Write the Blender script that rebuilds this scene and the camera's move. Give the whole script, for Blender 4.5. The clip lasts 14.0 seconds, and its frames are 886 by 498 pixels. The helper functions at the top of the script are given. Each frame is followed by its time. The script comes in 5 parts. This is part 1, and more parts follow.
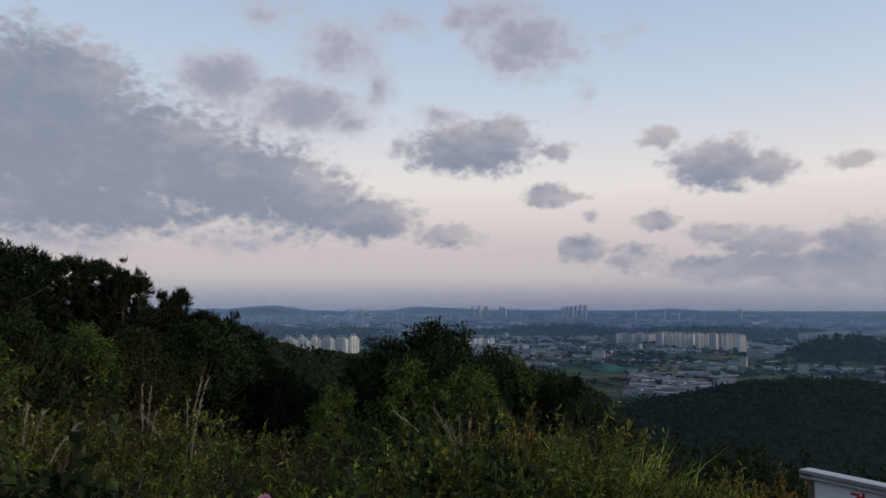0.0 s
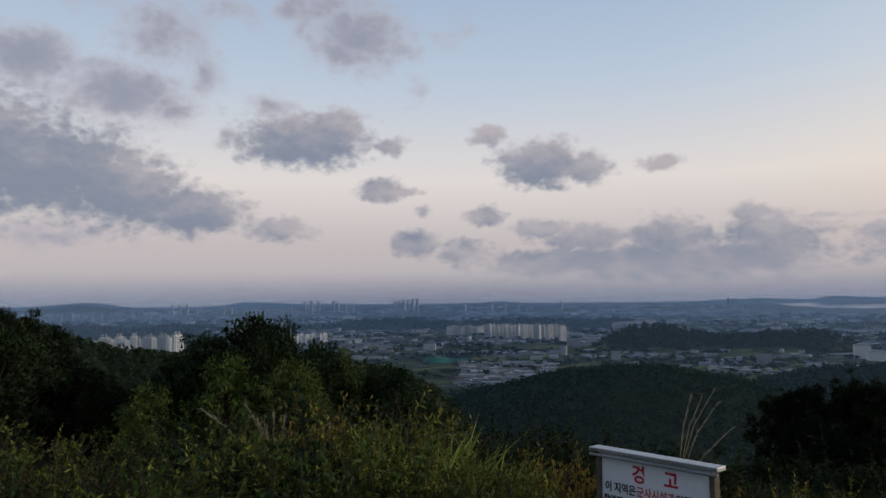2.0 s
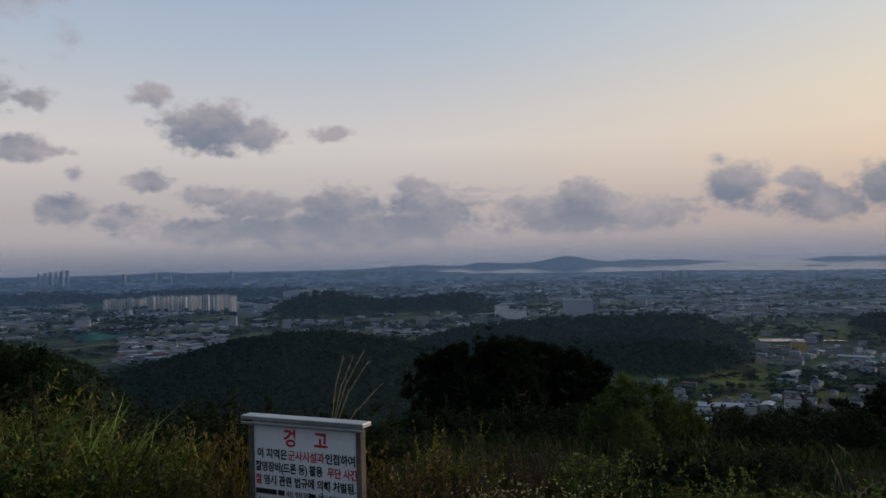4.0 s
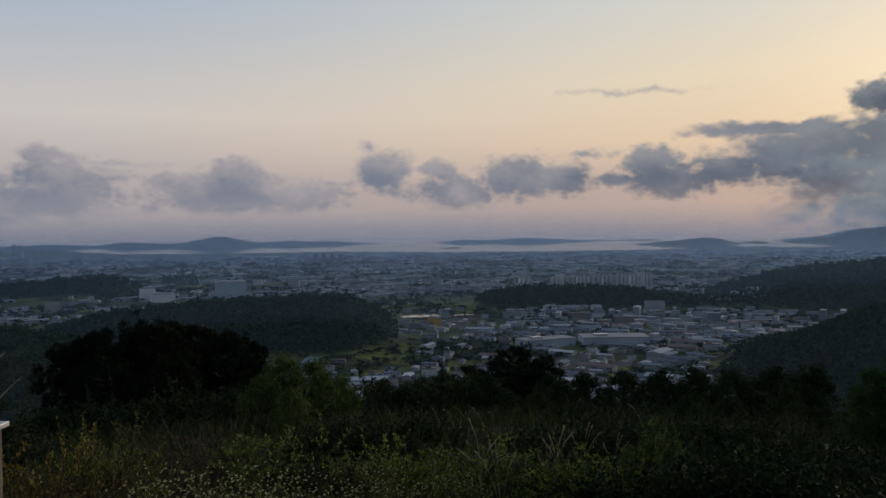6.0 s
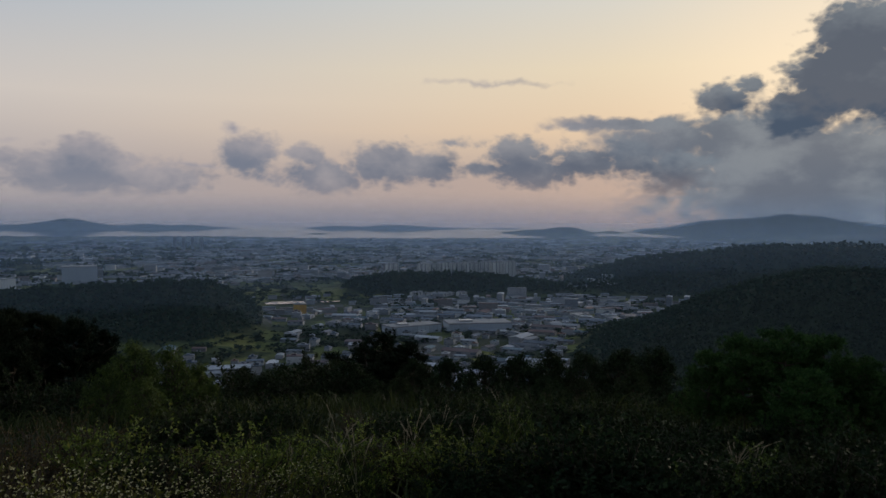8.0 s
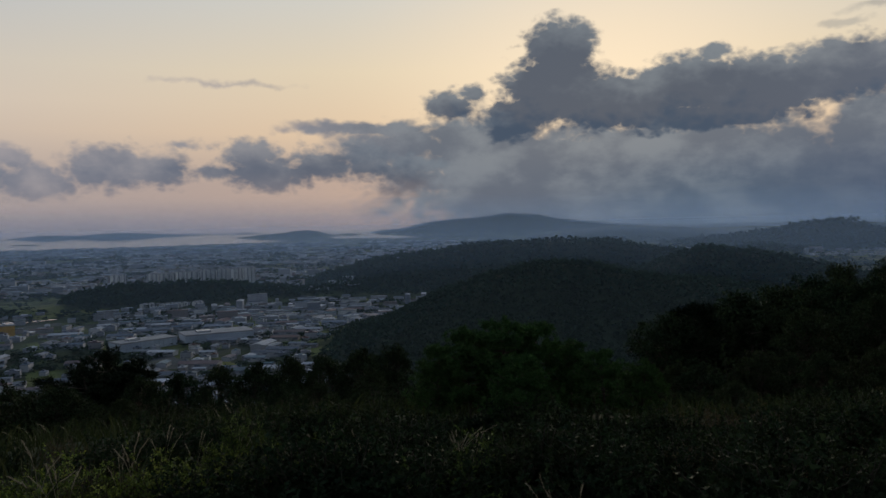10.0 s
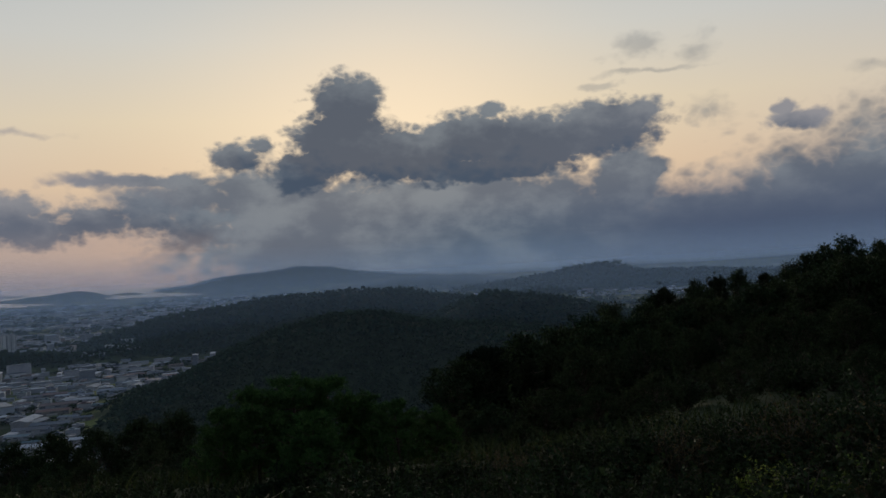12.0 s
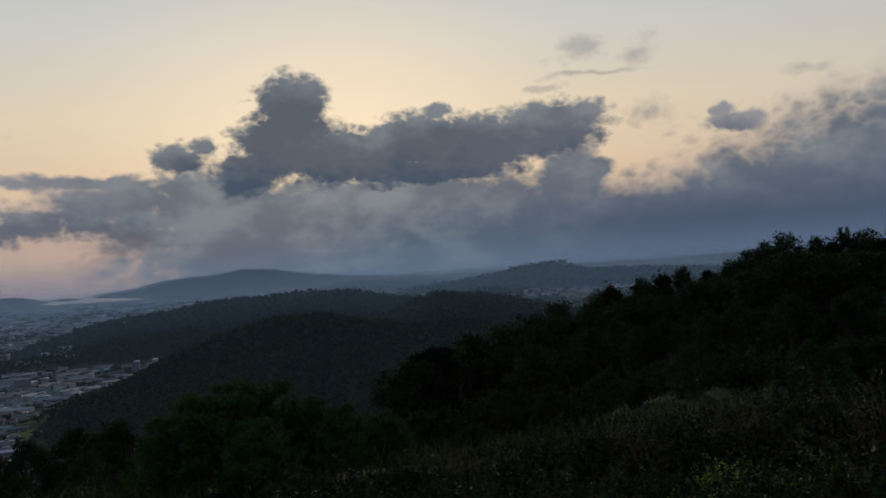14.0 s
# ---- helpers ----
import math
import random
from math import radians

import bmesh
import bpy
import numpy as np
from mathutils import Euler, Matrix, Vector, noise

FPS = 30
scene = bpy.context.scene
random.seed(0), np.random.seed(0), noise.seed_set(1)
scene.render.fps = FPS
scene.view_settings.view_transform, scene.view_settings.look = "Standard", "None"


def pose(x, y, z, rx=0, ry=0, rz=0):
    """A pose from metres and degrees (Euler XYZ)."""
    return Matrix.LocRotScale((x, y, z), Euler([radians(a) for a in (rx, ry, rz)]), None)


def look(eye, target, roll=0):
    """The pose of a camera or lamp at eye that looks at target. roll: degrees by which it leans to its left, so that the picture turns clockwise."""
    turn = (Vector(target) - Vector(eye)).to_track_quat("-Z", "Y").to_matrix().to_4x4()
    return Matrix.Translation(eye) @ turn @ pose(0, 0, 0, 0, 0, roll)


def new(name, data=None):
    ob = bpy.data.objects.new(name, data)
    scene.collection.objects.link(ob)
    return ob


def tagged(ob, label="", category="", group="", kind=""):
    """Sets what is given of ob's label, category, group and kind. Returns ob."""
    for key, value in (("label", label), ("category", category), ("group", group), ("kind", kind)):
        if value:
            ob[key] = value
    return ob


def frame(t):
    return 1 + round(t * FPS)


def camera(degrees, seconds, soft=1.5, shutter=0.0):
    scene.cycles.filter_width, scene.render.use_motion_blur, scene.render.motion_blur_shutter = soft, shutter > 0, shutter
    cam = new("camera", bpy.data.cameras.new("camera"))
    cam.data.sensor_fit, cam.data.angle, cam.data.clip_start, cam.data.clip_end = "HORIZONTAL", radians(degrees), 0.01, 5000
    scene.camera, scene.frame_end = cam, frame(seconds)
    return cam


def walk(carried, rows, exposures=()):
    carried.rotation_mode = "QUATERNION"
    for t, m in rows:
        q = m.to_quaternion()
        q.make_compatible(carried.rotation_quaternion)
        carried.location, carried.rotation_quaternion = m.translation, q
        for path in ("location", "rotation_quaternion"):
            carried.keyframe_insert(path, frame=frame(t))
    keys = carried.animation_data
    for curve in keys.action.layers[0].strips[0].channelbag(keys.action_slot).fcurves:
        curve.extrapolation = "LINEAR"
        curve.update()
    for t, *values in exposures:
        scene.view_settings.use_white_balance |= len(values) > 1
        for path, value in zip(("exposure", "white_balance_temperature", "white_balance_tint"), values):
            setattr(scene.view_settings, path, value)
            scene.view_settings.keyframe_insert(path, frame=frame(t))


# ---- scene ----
# ---------- camera ----------
EYE = 1.6
cam = camera(60.07, 14.0)
ROWS = [
    (0.0, 0.000, 0.000, 1.600, 0.00, 4.27, 0.01),
    (0.5, 0.032, 0.018, 1.597, -0.65, 4.40, 0.23),
    (1.0, 0.055, 0.022, 1.594, -4.41, 4.47, 0.25),
    (1.5, 0.089, 0.030, 1.587, -10.10, 4.45, 0.03),
    (2.0, 0.119, 0.030, 1.580, -12.45, 3.78, -0.65),
    (2.5, 0.145, 0.028, 1.574, -19.46, 2.96, -1.11),
    (3.0, 0.170, 0.032, 1.568, -25.72, 1.16, -1.13),
    (3.5, 0.194, 0.042, 1.565, -31.93, 1.13, -1.04),
    (4.0, 0.207, 0.042, 1.564, -36.62, 1.04, -1.38),
    (4.2, 0.209, 0.042, 1.564, -39.32, 0.92, -1.52),
    (6.3, 0.129, 0.076, 1.564, -64.32, -0.99, -0.74),
    (6.5, 0.125, 0.077, 1.564, -65.43, -1.05, -0.85),
    (7.0, 0.124, 0.068, 1.560, -67.00, -1.16, -1.03),
    (9.3, 0.206, -0.040, 1.558, -83.62, -2.35, 1.07),
    (9.5, 0.211, -0.048, 1.558, -85.87, -2.33, 0.67),
    (10.0, 0.214, -0.060, 1.560, -91.15, -1.84, -1.29),
    (10.5, 0.218, -0.074, 1.560, -95.81, 1.49, -2.68),
    (11.0, 0.243, -0.088, 1.556, -100.29, 1.68, -2.85),
    (11.5, 0.293, -0.107, 1.550, -104.16, 1.61, -2.45),
    (12.0, 0.344, -0.130, 1.547, -106.66, 1.43, -3.15),
    (12.5, 0.400, -0.146, 1.542, -109.40, 1.09, -3.98),
    (13.0, 0.448, -0.156, 1.538, -109.99, 1.20, -4.06),
    (13.5, 0.491, -0.162, 1.534, -109.81, 1.23, -4.11),
    (14.0, 0.534, -0.168, 1.528, -110.59, 1.28, -3.79),
]
EXPOSURES = [(0.0, 0.30), (2.5, 0.14), (4.2, -0.06), (6.5, -0.14), (9.5, -0.20), (11.0, -0.28), (14.0, -0.27)]
walk(cam, [(t, pose(x, y, z, 90 + pitch, 0, yaw) @ pose(0, 0, 0, 0, 0, roll)) for t, x, y, z, yaw, pitch, roll in ROWS], EXPOSURES)


# ---------- the dusk sky ----------
SUN_AZ, SUN_EL = -103.0, 7.0      # degrees: azimuth counts to the left of +y

world = bpy.data.worlds.new("dusk_sky")
scene.world = world
world.use_nodes = True
wt = world.node_tree
wt.nodes.clear()


class Graph:
    """Short hand for node trees."""

    def __init__(self, tree):
        self.tree = tree

    def node(self, kind, **settings):
        n = self.tree.nodes.new(kind)
        if "operation" in settings:
            n.operation = settings["operation"]
        if "data_type" in settings:
            n.data_type = settings["data_type"]
        if "blend_type" in settings:
            n.blend_type = settings["blend_type"]
        return n

    def put(self, socket, value):
        if isinstance(value, bpy.types.NodeSocket):
            self.tree.links.new(value, socket)
        elif value is not None:
            socket.default_value = value

    def math(self, operation, a, b=None, c=None, clamp=False):
        n = self.node("ShaderNodeMath", operation=operation)
        n.use_clamp = clamp
        for i, v in enumerate((a, b, c)):
            self.put(n.inputs[i], v)
        return n.outputs[0]

    def vec(self, operation, a, b=None, c=None):
        n = self.node("ShaderNodeVectorMath", operation=operation)
        for i, v in enumerate((a, b, c)):
            if v is not None:
                self.put(n.inputs[i], v)
        return n.outputs["Value"] if operation in ("LENGTH", "DOT_PRODUCT") else n.outputs[0]

    def mix(self, fac, a, b, blend="MIX"):
        n = self.node("ShaderNodeMix", data_type="RGBA", blend_type=blend)
        self.put(n.inputs[0], fac)
        self.put(n.inputs[6], a if isinstance(a, bpy.types.NodeSocket) else (*a, 1))
        self.put(n.inputs[7], b if isinstance(b, bpy.types.NodeSocket) else (*b, 1))
        return n.outputs[2]

    def ramp(self, value, stops, smooth=True):
        n = self.node("ShaderNodeValToRGB")
        n.color_ramp.interpolation = "EASE" if smooth else "LINEAR"
        e = n.color_ramp.elements
        while len(e) < len(stops):
            e.new(0.5)
        for i, (p, c) in enumerate(stops):
            e[i].position = p
            e[i].color = (*c, 1) if len(c) == 3 else c
        self.put(n.inputs[0], value)
        return n.outputs[0]

    def noise(self, vector, scale, detail=4.0, rough=0.55, colour=False):
        n = self.node("ShaderNodeTexNoise")
        self.put(n.inputs["Vector"], vector)
        n.inputs["Scale"].default_value = scale
        n.inputs["Detail"].default_value = detail
        n.inputs["Roughness"].default_value = rough
        return n.outputs[1 if colour else 0]

    def smooth(self, value, lo, hi, to_lo=0.0, to_hi=1.0):
        n = self.node("ShaderNodeMapRange")
        n.interpolation_type = "SMOOTHSTEP"
        for i, v in enumerate((value, lo, hi, to_lo, to_hi)):
            self.put(n.inputs[i], v)
        return n.outputs[0]

    def combine(self, x, y, z=0.0):
        n = self.node("ShaderNodeCombineXYZ")
        for i, v in enumerate((x, y, z)):
            self.put(n.inputs[i], v)
        return n.outputs[0]

    def split(self, v):
        n = self.node("ShaderNodeSeparateXYZ")
        self.put(n.inputs[0], v)
        return n.outputs


CUMULUS, THIN = [], []


def cumulus(az, el, wide, high, dense):
    """One lobe of a heaped cloud: its middle and half sizes in degrees of the sky."""
    CUMULUS.append((az, el, wide, high, dense))


def veil(az, el, wide, high, dense):
    """One lobe of a soft cloud: high shreds, streaks and the deck beside the sun."""
    THIN.append((az, el, wide, high, dense))


# shreds high on the cool side, the deck beside the sun, streaks
veil(16.5, 16.13, 3.2, 1.90, 0.9)
veil(10.4, 14.52, 4.6, 2.11, 0.8)
veil(7.9, 18.62, 3.4, 2.54, 0.6)
veil(4.9, 16.32, 1.7, 2.11, 0.5)
veil(-6.3, 19.07, 4.2, 2.54, 0.75)
veil(-3.7, 21.09, 3.8, 1.69, 0.6)
veil(3.6, 20.71, 3.4, 1.27, 0.4)
veil(0.2, 14.14, 1.9, 0.76, 0.6)
veil(-13.0, 19.49, 3.0, 1.06, 0.25)
veil(7.0, 13.63, 2.1, 1.06, 0.6)
veil(-10.7, 15.52, 1.1, 1.27, 0.35)
veil(26.9, 4.41, 7.2, 1.27, 0.5)
veil(14.7, 4.78, 6.3, 1.18, 0.5)
veil(13.0, 21.02, 5.1, 1.69, 0.35)
veil(-130.3, 1.22, 13.5, 3.80, 0.9)
veil(-138.1, 3.17, 11.0, 4.01, 0.95)
veil(-145.4, 3.37, 13.9, 6.34, 1)
veil(-152.6, 2.42, 12.7, 8.45, 1)
veil(-106.8, 2.58, 17.7, 4.01, 0.95)
veil(-94.6, 5.18, 4.0, 2.75, 0.9)
veil(-88.1, 5.84, 5.1, 1.69, 0.6)
veil(-120.4, 5.54, 2.3, 2.32, 1)
veil(-122.1, 6.41, 1.1, 0.76, 0.9)
veil(-118.3, -0.76, 21.1, 1.69, 0.8)
veil(-122.0, 15.05, 1.9, 0.93, 0.4)
veil(-126.1, 14.50, 1.2, 1.18, 0.35)
veil(-123.0, 13.23, 3.6, 0.25, 0.45)
veil(-118.9, 12.51, 1.8, 0.25, 0.45)
veil(-126.4, 10.18, 1.6, 1.06, 0.35)
veil(-136.4, 11.62, 1.4, 0.51, 0.45)
veil(-85.7, 7.19, 5.9, 0.51, 0.7)
veil(-75.0, 10.31, 5.1, 0.25, 0.4)
veil(-84.5, 7.11, 4.6, 0.34, 0.6)
veil(-39.1, 5.44, 3.0, 0.21, 0.4)
veil(-56.4, 7.01, 0.8, 0.51, 0.5)
veil(-39.3, 5.33, 2.5, 0.21, 0.4)
veil(-54.0, 4.06, 2.5, 0.25, 0.4)
# heaped clouds from the east bank round to the dark cloud before the sun
cumulus(38.1, 13.02, 8.5, 8.03, 1)
cumulus(27.9, 14.92, 6.3, 3.17, 1)
cumulus(28.4, 11.39, 10.1, 5.07, 1)
cumulus(22.5, 10.41, 9.7, 4.01, 1)
cumulus(16.0, 9.21, 7.2, 3.17, 1)
cumulus(10.3, 7.98, 3.8, 2.75, 1)
cumulus(6.1, 6.60, 4.2, 1.69, 1)
cumulus(26.9, 6.86, 11.0, 1.90, 0.9)
cumulus(-0.3, 5.24, 2.5, 0.85, 0.9)
cumulus(-2.0, 11.78, 4.9, 1.94, 1)
cumulus(-5.0, 12.99, 1.7, 1.18, 1)
cumulus(-8.5, 11.42, 1.3, 0.63, 0.8)
cumulus(-7.9, 8.24, 1.9, 0.85, 1)
cumulus(-9.7, 7.91, 1.5, 0.38, 0.7)
cumulus(-15.9, 12.11, 1.5, 0.80, 0.8)
cumulus(-19.7, 10.02, 3.0, 1.61, 1)
cumulus(-23.2, 9.59, 2.2, 1.14, 0.9)
cumulus(-28.4, 9.63, 1.6, 0.63, 0.8)
cumulus(-15.7, 6.19, 1.6, 0.68, 1)
cumulus(-11.2, 6.72, 0.6, 0.38, 0.5)
cumulus(-10.3, 4.31, 2.0, 1.01, 1)
cumulus(-14.1, 3.47, 2.0, 1.01, 0.7)
cumulus(-15.6, 6.28, 1.6, 0.76, 1)
cumulus(-19.7, 5.09, 2.2, 0.85, 0.9)
cumulus(-23.1, 4.29, 3.2, 1.27, 0.9)
cumulus(-20.1, 2.65, 4.9, 1.01, 0.9)
cumulus(-29.0, 4.17, 3.0, 1.61, 0.95)
cumulus(-34.5, 5.81, 1.5, 0.85, 0.8)
cumulus(-35.7, 3.69, 3.5, 1.94, 0.95)
cumulus(-29.0, 2.61, 11.0, 1.27, 0.9)
cumulus(-47.0, 4.84, 1.9, 1.14, 1)
cumulus(-42.1, 4.08, 1.5, 0.72, 0.8)
cumulus(-46.3, 3.42, 5.3, 1.52, 0.95)
cumulus(-51.3, 3.08, 4.0, 1.10, 0.8)
cumulus(-57.7, 5.00, 2.0, 1.52, 1)
cumulus(-61.7, 4.98, 1.4, 0.85, 0.8)
cumulus(-63.1, 3.37, 3.2, 1.31, 0.9)
cumulus(-67.6, 4.56, 2.6, 1.52, 0.95)
cumulus(-70.7, 4.20, 2.6, 1.39, 0.9)
cumulus(-72.6, 5.90, 0.9, 0.42, 0.6)
cumulus(-74.9, 4.18, 1.1, 0.59, 0.8)
cumulus(-77.4, 5.34, 2.2, 1.18, 0.9)
cumulus(-78.6, 3.98, 3.0, 1.27, 0.95)
cumulus(-82.2, 4.55, 2.7, 1.27, 0.9)
cumulus(-85.5, 4.80, 2.2, 1.52, 0.9)
cumulus(-88.6, 3.87, 2.5, 1.61, 0.8)
cumulus(-100.1, 12.55, 2.6, 2.32, 1.1)
cumulus(-99.7, 9.65, 4.0, 2.54, 1.2)
cumulus(-96.8, 7.73, 2.6, 1.61, 1)
cumulus(-103.8, 8.55, 5.3, 1.94, 1.2)
cumulus(-109.0, 9.36, 3.6, 2.03, 1.2)
cumulus(-110.8, 11.42, 1.1, 0.76, 1)
cumulus(-113.6, 8.90, 5.3, 2.20, 1.2)
cumulus(-119.1, 9.65, 3.9, 1.94, 1.2)
cumulus(-121.2, 10.37, 2.2, 1.18, 1)
cumulus(-109.7, 7.11, 7.2, 0.93, 1)
cumulus(-91.7, 8.70, 1.8, 1.18, 1)
cumulus(-93.6, 9.45, 1.1, 0.68, 0.7)
cumulus(-132.1, 8.72, 1.9, 0.76, 0.9)
cumulus(-131.3, 9.52, 0.8, 0.63, 0.8)


def cloud_field(name, lobes, swell, ragged, puffs):
    """A node group: degrees of the sky in, fullness out; lobes joined, with a ragged outline and heaped puffs."""
    tree = bpy.data.node_groups.new(name, "ShaderNodeTree")
    tree.interface.new_socket("Sky", in_out="INPUT", socket_type="NodeSocketVector")
    tree.interface.new_socket("Fullness", in_out="OUTPUT", socket_type="NodeSocketFloat")
    q = Graph(tree)
    start, end = q.node("NodeGroupInput"), q.node("NodeGroupOutput")
    even = q.vec("MULTIPLY", start.outputs[0], (1.0, 1.35, 0.0))
    bend = q.vec("SUBTRACT", q.noise(even, 0.30, 4.0, 0.55, True), (0.5, 0.5, 0.5))
    here = q.vec("MULTIPLY_ADD", bend, (ragged, ragged * 0.6, 0), start.outputs[0])
    total = None
    for az, el, wide, high, dense in lobes:
        w, h = wide * swell, high * swell
        off = q.vec("MULTIPLY_ADD", here, (1 / w, 1 / h, 0), (-az / w, -el / h, 0))
        one = q.math("MULTIPLY_ADD", q.vec("LENGTH", off), -dense, dense)
        total = one if total is None else q.math("SMOOTH_MAX", total, one, 0.10)
    for scale, strength in puffs:
        n = q.math("ABSOLUTE", q.math("MULTIPLY_ADD", q.noise(even, scale, 2.0, 0.5), 2.0, -1.0))
        total = q.math("ADD", total, q.math("MULTIPLY_ADD", n, strength, -0.22 * strength))
    q.put(end.inputs[0], total)
    return tree


heaps = cloud_field("heaped_clouds", CUMULUS, 1.34, 1.7, ((0.40, 0.62), (0.95, 0.34)))
shreds = cloud_field("soft_clouds", THIN, 1.5, 3.0, ((0.30, 0.4), (0.7, 0.25)))

g = Graph(wt)
way = g.node("ShaderNodeTexCoord").outputs["Generated"]
sx, sy, sz = g.split(way)
azim = g.math("MULTIPLY", g.math("ARCTAN2", g.math("MULTIPLY", sx, -1.0), sy), 57.2958)
elev = g.math("MULTIPLY", g.math("ARCSINE", sz), 57.2958)
sky_at = g.combine(azim, elev)
stretched = g.combine(azim, g.math("MULTIPLY", elev, 1.5))

# distance from the hidden sun, in degrees of azimuth
from_sun = g.math("ABSOLUTE", g.math("SUBTRACT", azim, SUN_AZ))
warm = g.smooth(from_sun, 8.0, 78.0, 1.0, 0.0)
height = g.math("DIVIDE", elev, 40.0, clamp=True)
cool_side = g.ramp(height, [(0.0, (0.42, 0.40, 0.44)), (0.10, (0.50, 0.45, 0.465)), (0.22, (0.70, 0.65, 0.63)),
                            (0.40, (0.47, 0.55, 0.66)), (0.62, (0.31, 0.42, 0.58)), (1.0, (0.25, 0.36, 0.54))], False)
warm_side = g.ramp(height, [(0.0, (0.43, 0.355, 0.37)), (0.08, (0.52, 0.39, 0.36)), (0.17, (0.90, 0.66, 0.45)), (0.28, (0.95, 0.79, 0.56)),
                            (0.42, (0.80, 0.78, 0.71)), (0.60, (0.62, 0.67, 0.70)), (1.0, (0.36, 0.46, 0.60))], False)
air = g.mix(warm, cool_side, warm_side)
sun_off = g.vec("LENGTH", g.vec("MULTIPLY", g.vec("SUBTRACT", sky_at, (SUN_AZ, 11.0, 0)), (1 / 17, 1 / 10, 0)))
air = g.mix(g.smooth(sun_off, 0.0, 1.3, 0.75, 0.0), air, (1.12, 0.92, 0.68))
clear = g.node("ShaderNodeTexSky")
clear.sky_type = "NISHITA"
clear.sun_disc = False
clear.sun_elevation, clear.sun_rotation = radians(SUN_EL), radians(-SUN_AZ)
air = g.mix(0.1, air, g.mix(1.0, clear.outputs[0], (0.07, 0.07, 0.07), "MULTIPLY"))
blue_air = g.math("MULTIPLY", g.smooth(azim, -88.0, -112.0, 0.0, 0.92), g.smooth(elev, 1.5, 6.0, 1.0, 0.0))
air = g.mix(blue_air, air, (0.115, 0.145, 0.205))


def fullness(field, where):
    n = g.node("ShaderNodeGroup")
    n.node_tree = field
    g.put(n.inputs[0], where)
    return n.outputs[0]


near_sun = g.smooth(from_sun, 4.0, 50.0, 1.0, 0.0)
# soft clouds: grey shreds on the cool side, a thick blue-grey deck beside the sun
thin = fullness(shreds, sky_at)
thin_cover = g.smooth(thin, -0.02, g.math("MULTIPLY_ADD", near_sun, -0.22, 0.52))
deck_light = g.smooth(g.noise(stretched, 0.20, 6.0, 0.55), 0.40, 0.66)
deck_tone = g.mix(deck_light, (0.102, 0.145, 0.205), (0.20, 0.245, 0.295))
deck_tone = g.mix(g.math("MULTIPLY", g.smooth(azim, -108.0, -128.0), g.smooth(elev, 7.0, 1.5)), deck_tone, (0.075, 0.105, 0.175))
thin_tone = g.mix(g.smooth(azim, -70.0, -92.0), g.mix(g.smooth(thin, 0.1, 0.7), (0.40, 0.375, 0.42), (0.25, 0.265, 0.335)), deck_tone)
# the high streaks near the sun are sheer
sheer = g.math("MULTIPLY", g.smooth(azim, -62.0, -70.0), g.smooth(elev, 9.0, 11.5, 0.0, 0.55))
thin_cover = g.math("MULTIPLY", thin_cover, g.math("SUBTRACT", 0.92, sheer))
seen_sky = g.mix(thin_cover, air, thin_tone)
# heaped clouds: pale crowns and edges, dark flat bases
body = fullness(heaps, sky_at)
lightward = g.combine(g.smooth(azim, -140.0, -66.0, 0.6, -0.6), 1.7)
shade = g.math("SUBTRACT", fullness(heaps, g.vec("ADD", sky_at, lightward)), body)
fray = g.math("SUBTRACT", g.noise(stretched, 0.95, 6.0, 0.52), 0.5)
roll = g.math("SUBTRACT", g.noise(stretched, 0.26, 4.0, 0.5), 0.5)
edge = g.math("MULTIPLY_ADD", fray, 0.5, body)
cover = g.smooth(edge, g.math("MULTIPLY_ADD", near_sun, 0.08, -0.09), g.math("MULTIPLY_ADD", near_sun, -0.05, 0.43))
thick = g.math("MULTIPLY_ADD", body, 0.55, g.math("MULTIPLY", shade, 0.6))
deep = g.smooth(g.math("MULTIPLY_ADD", roll, 1.1, g.math("MULTIPLY_ADD", fray, 0.30, thick)), -0.62, g.math("MULTIPLY_ADD", near_sun, -0.10, 0.42))
lit = g.mix(near_sun, (0.40, 0.37, 0.395), (0.21, 0.25, 0.29))
dim = g.mix(near_sun, (0.185, 0.215, 0.285), (0.070, 0.100, 0.150))
tone = g.mix(deep, lit, dim)
sink = g.math("MULTIPLY", g.smooth(elev, 0.5, 4.5, 0.45, 0.0), g.smooth(azim, -88.0, -100.0, 1.0, 0.0))
tone = g.mix(sink, tone, air)
seen_sky = g.mix(g.math("MULTIPLY", cover, 0.95), seen_sky, tone)
# the unseen east and zenith are made dull, to hold down light on the foreground
east = g.smooth(g.math("ABSOLUTE", g.math("SUBTRACT", azim, 115.0)), 45.0, 80.0, 1.0, 0.0)
dull = g.math("MAXIMUM", east, g.smooth(elev, 23.0, 46.0, 0.0, 1.0))
seen_sky = g.mix(g.math("MULTIPLY", dull, 0.92), seen_sky, (0.145, 0.18, 0.24))
bg = g.node("ShaderNodeBackground")
g.put(bg.inputs[0], seen_sky)
bg.inputs[1].default_value = 1.0
w_out = g.node("ShaderNodeOutputWorld")
g.put(w_out.inputs[0], bg.outputs[0])

sun_data = bpy.data.lights.new("low_sun", "SUN")
sun_data.energy, sun_data.angle, sun_data.color = 1.2, radians(16), (1.0, 0.85, 0.66)
sun = new("low_sun", sun_data)
sun.matrix_world = look((0, 0, 60), (0 + 100 * math.sin(radians(SUN_AZ)), -100 * math.cos(radians(SUN_AZ)), 60 - 100 * math.tan(radians(SUN_EL))))


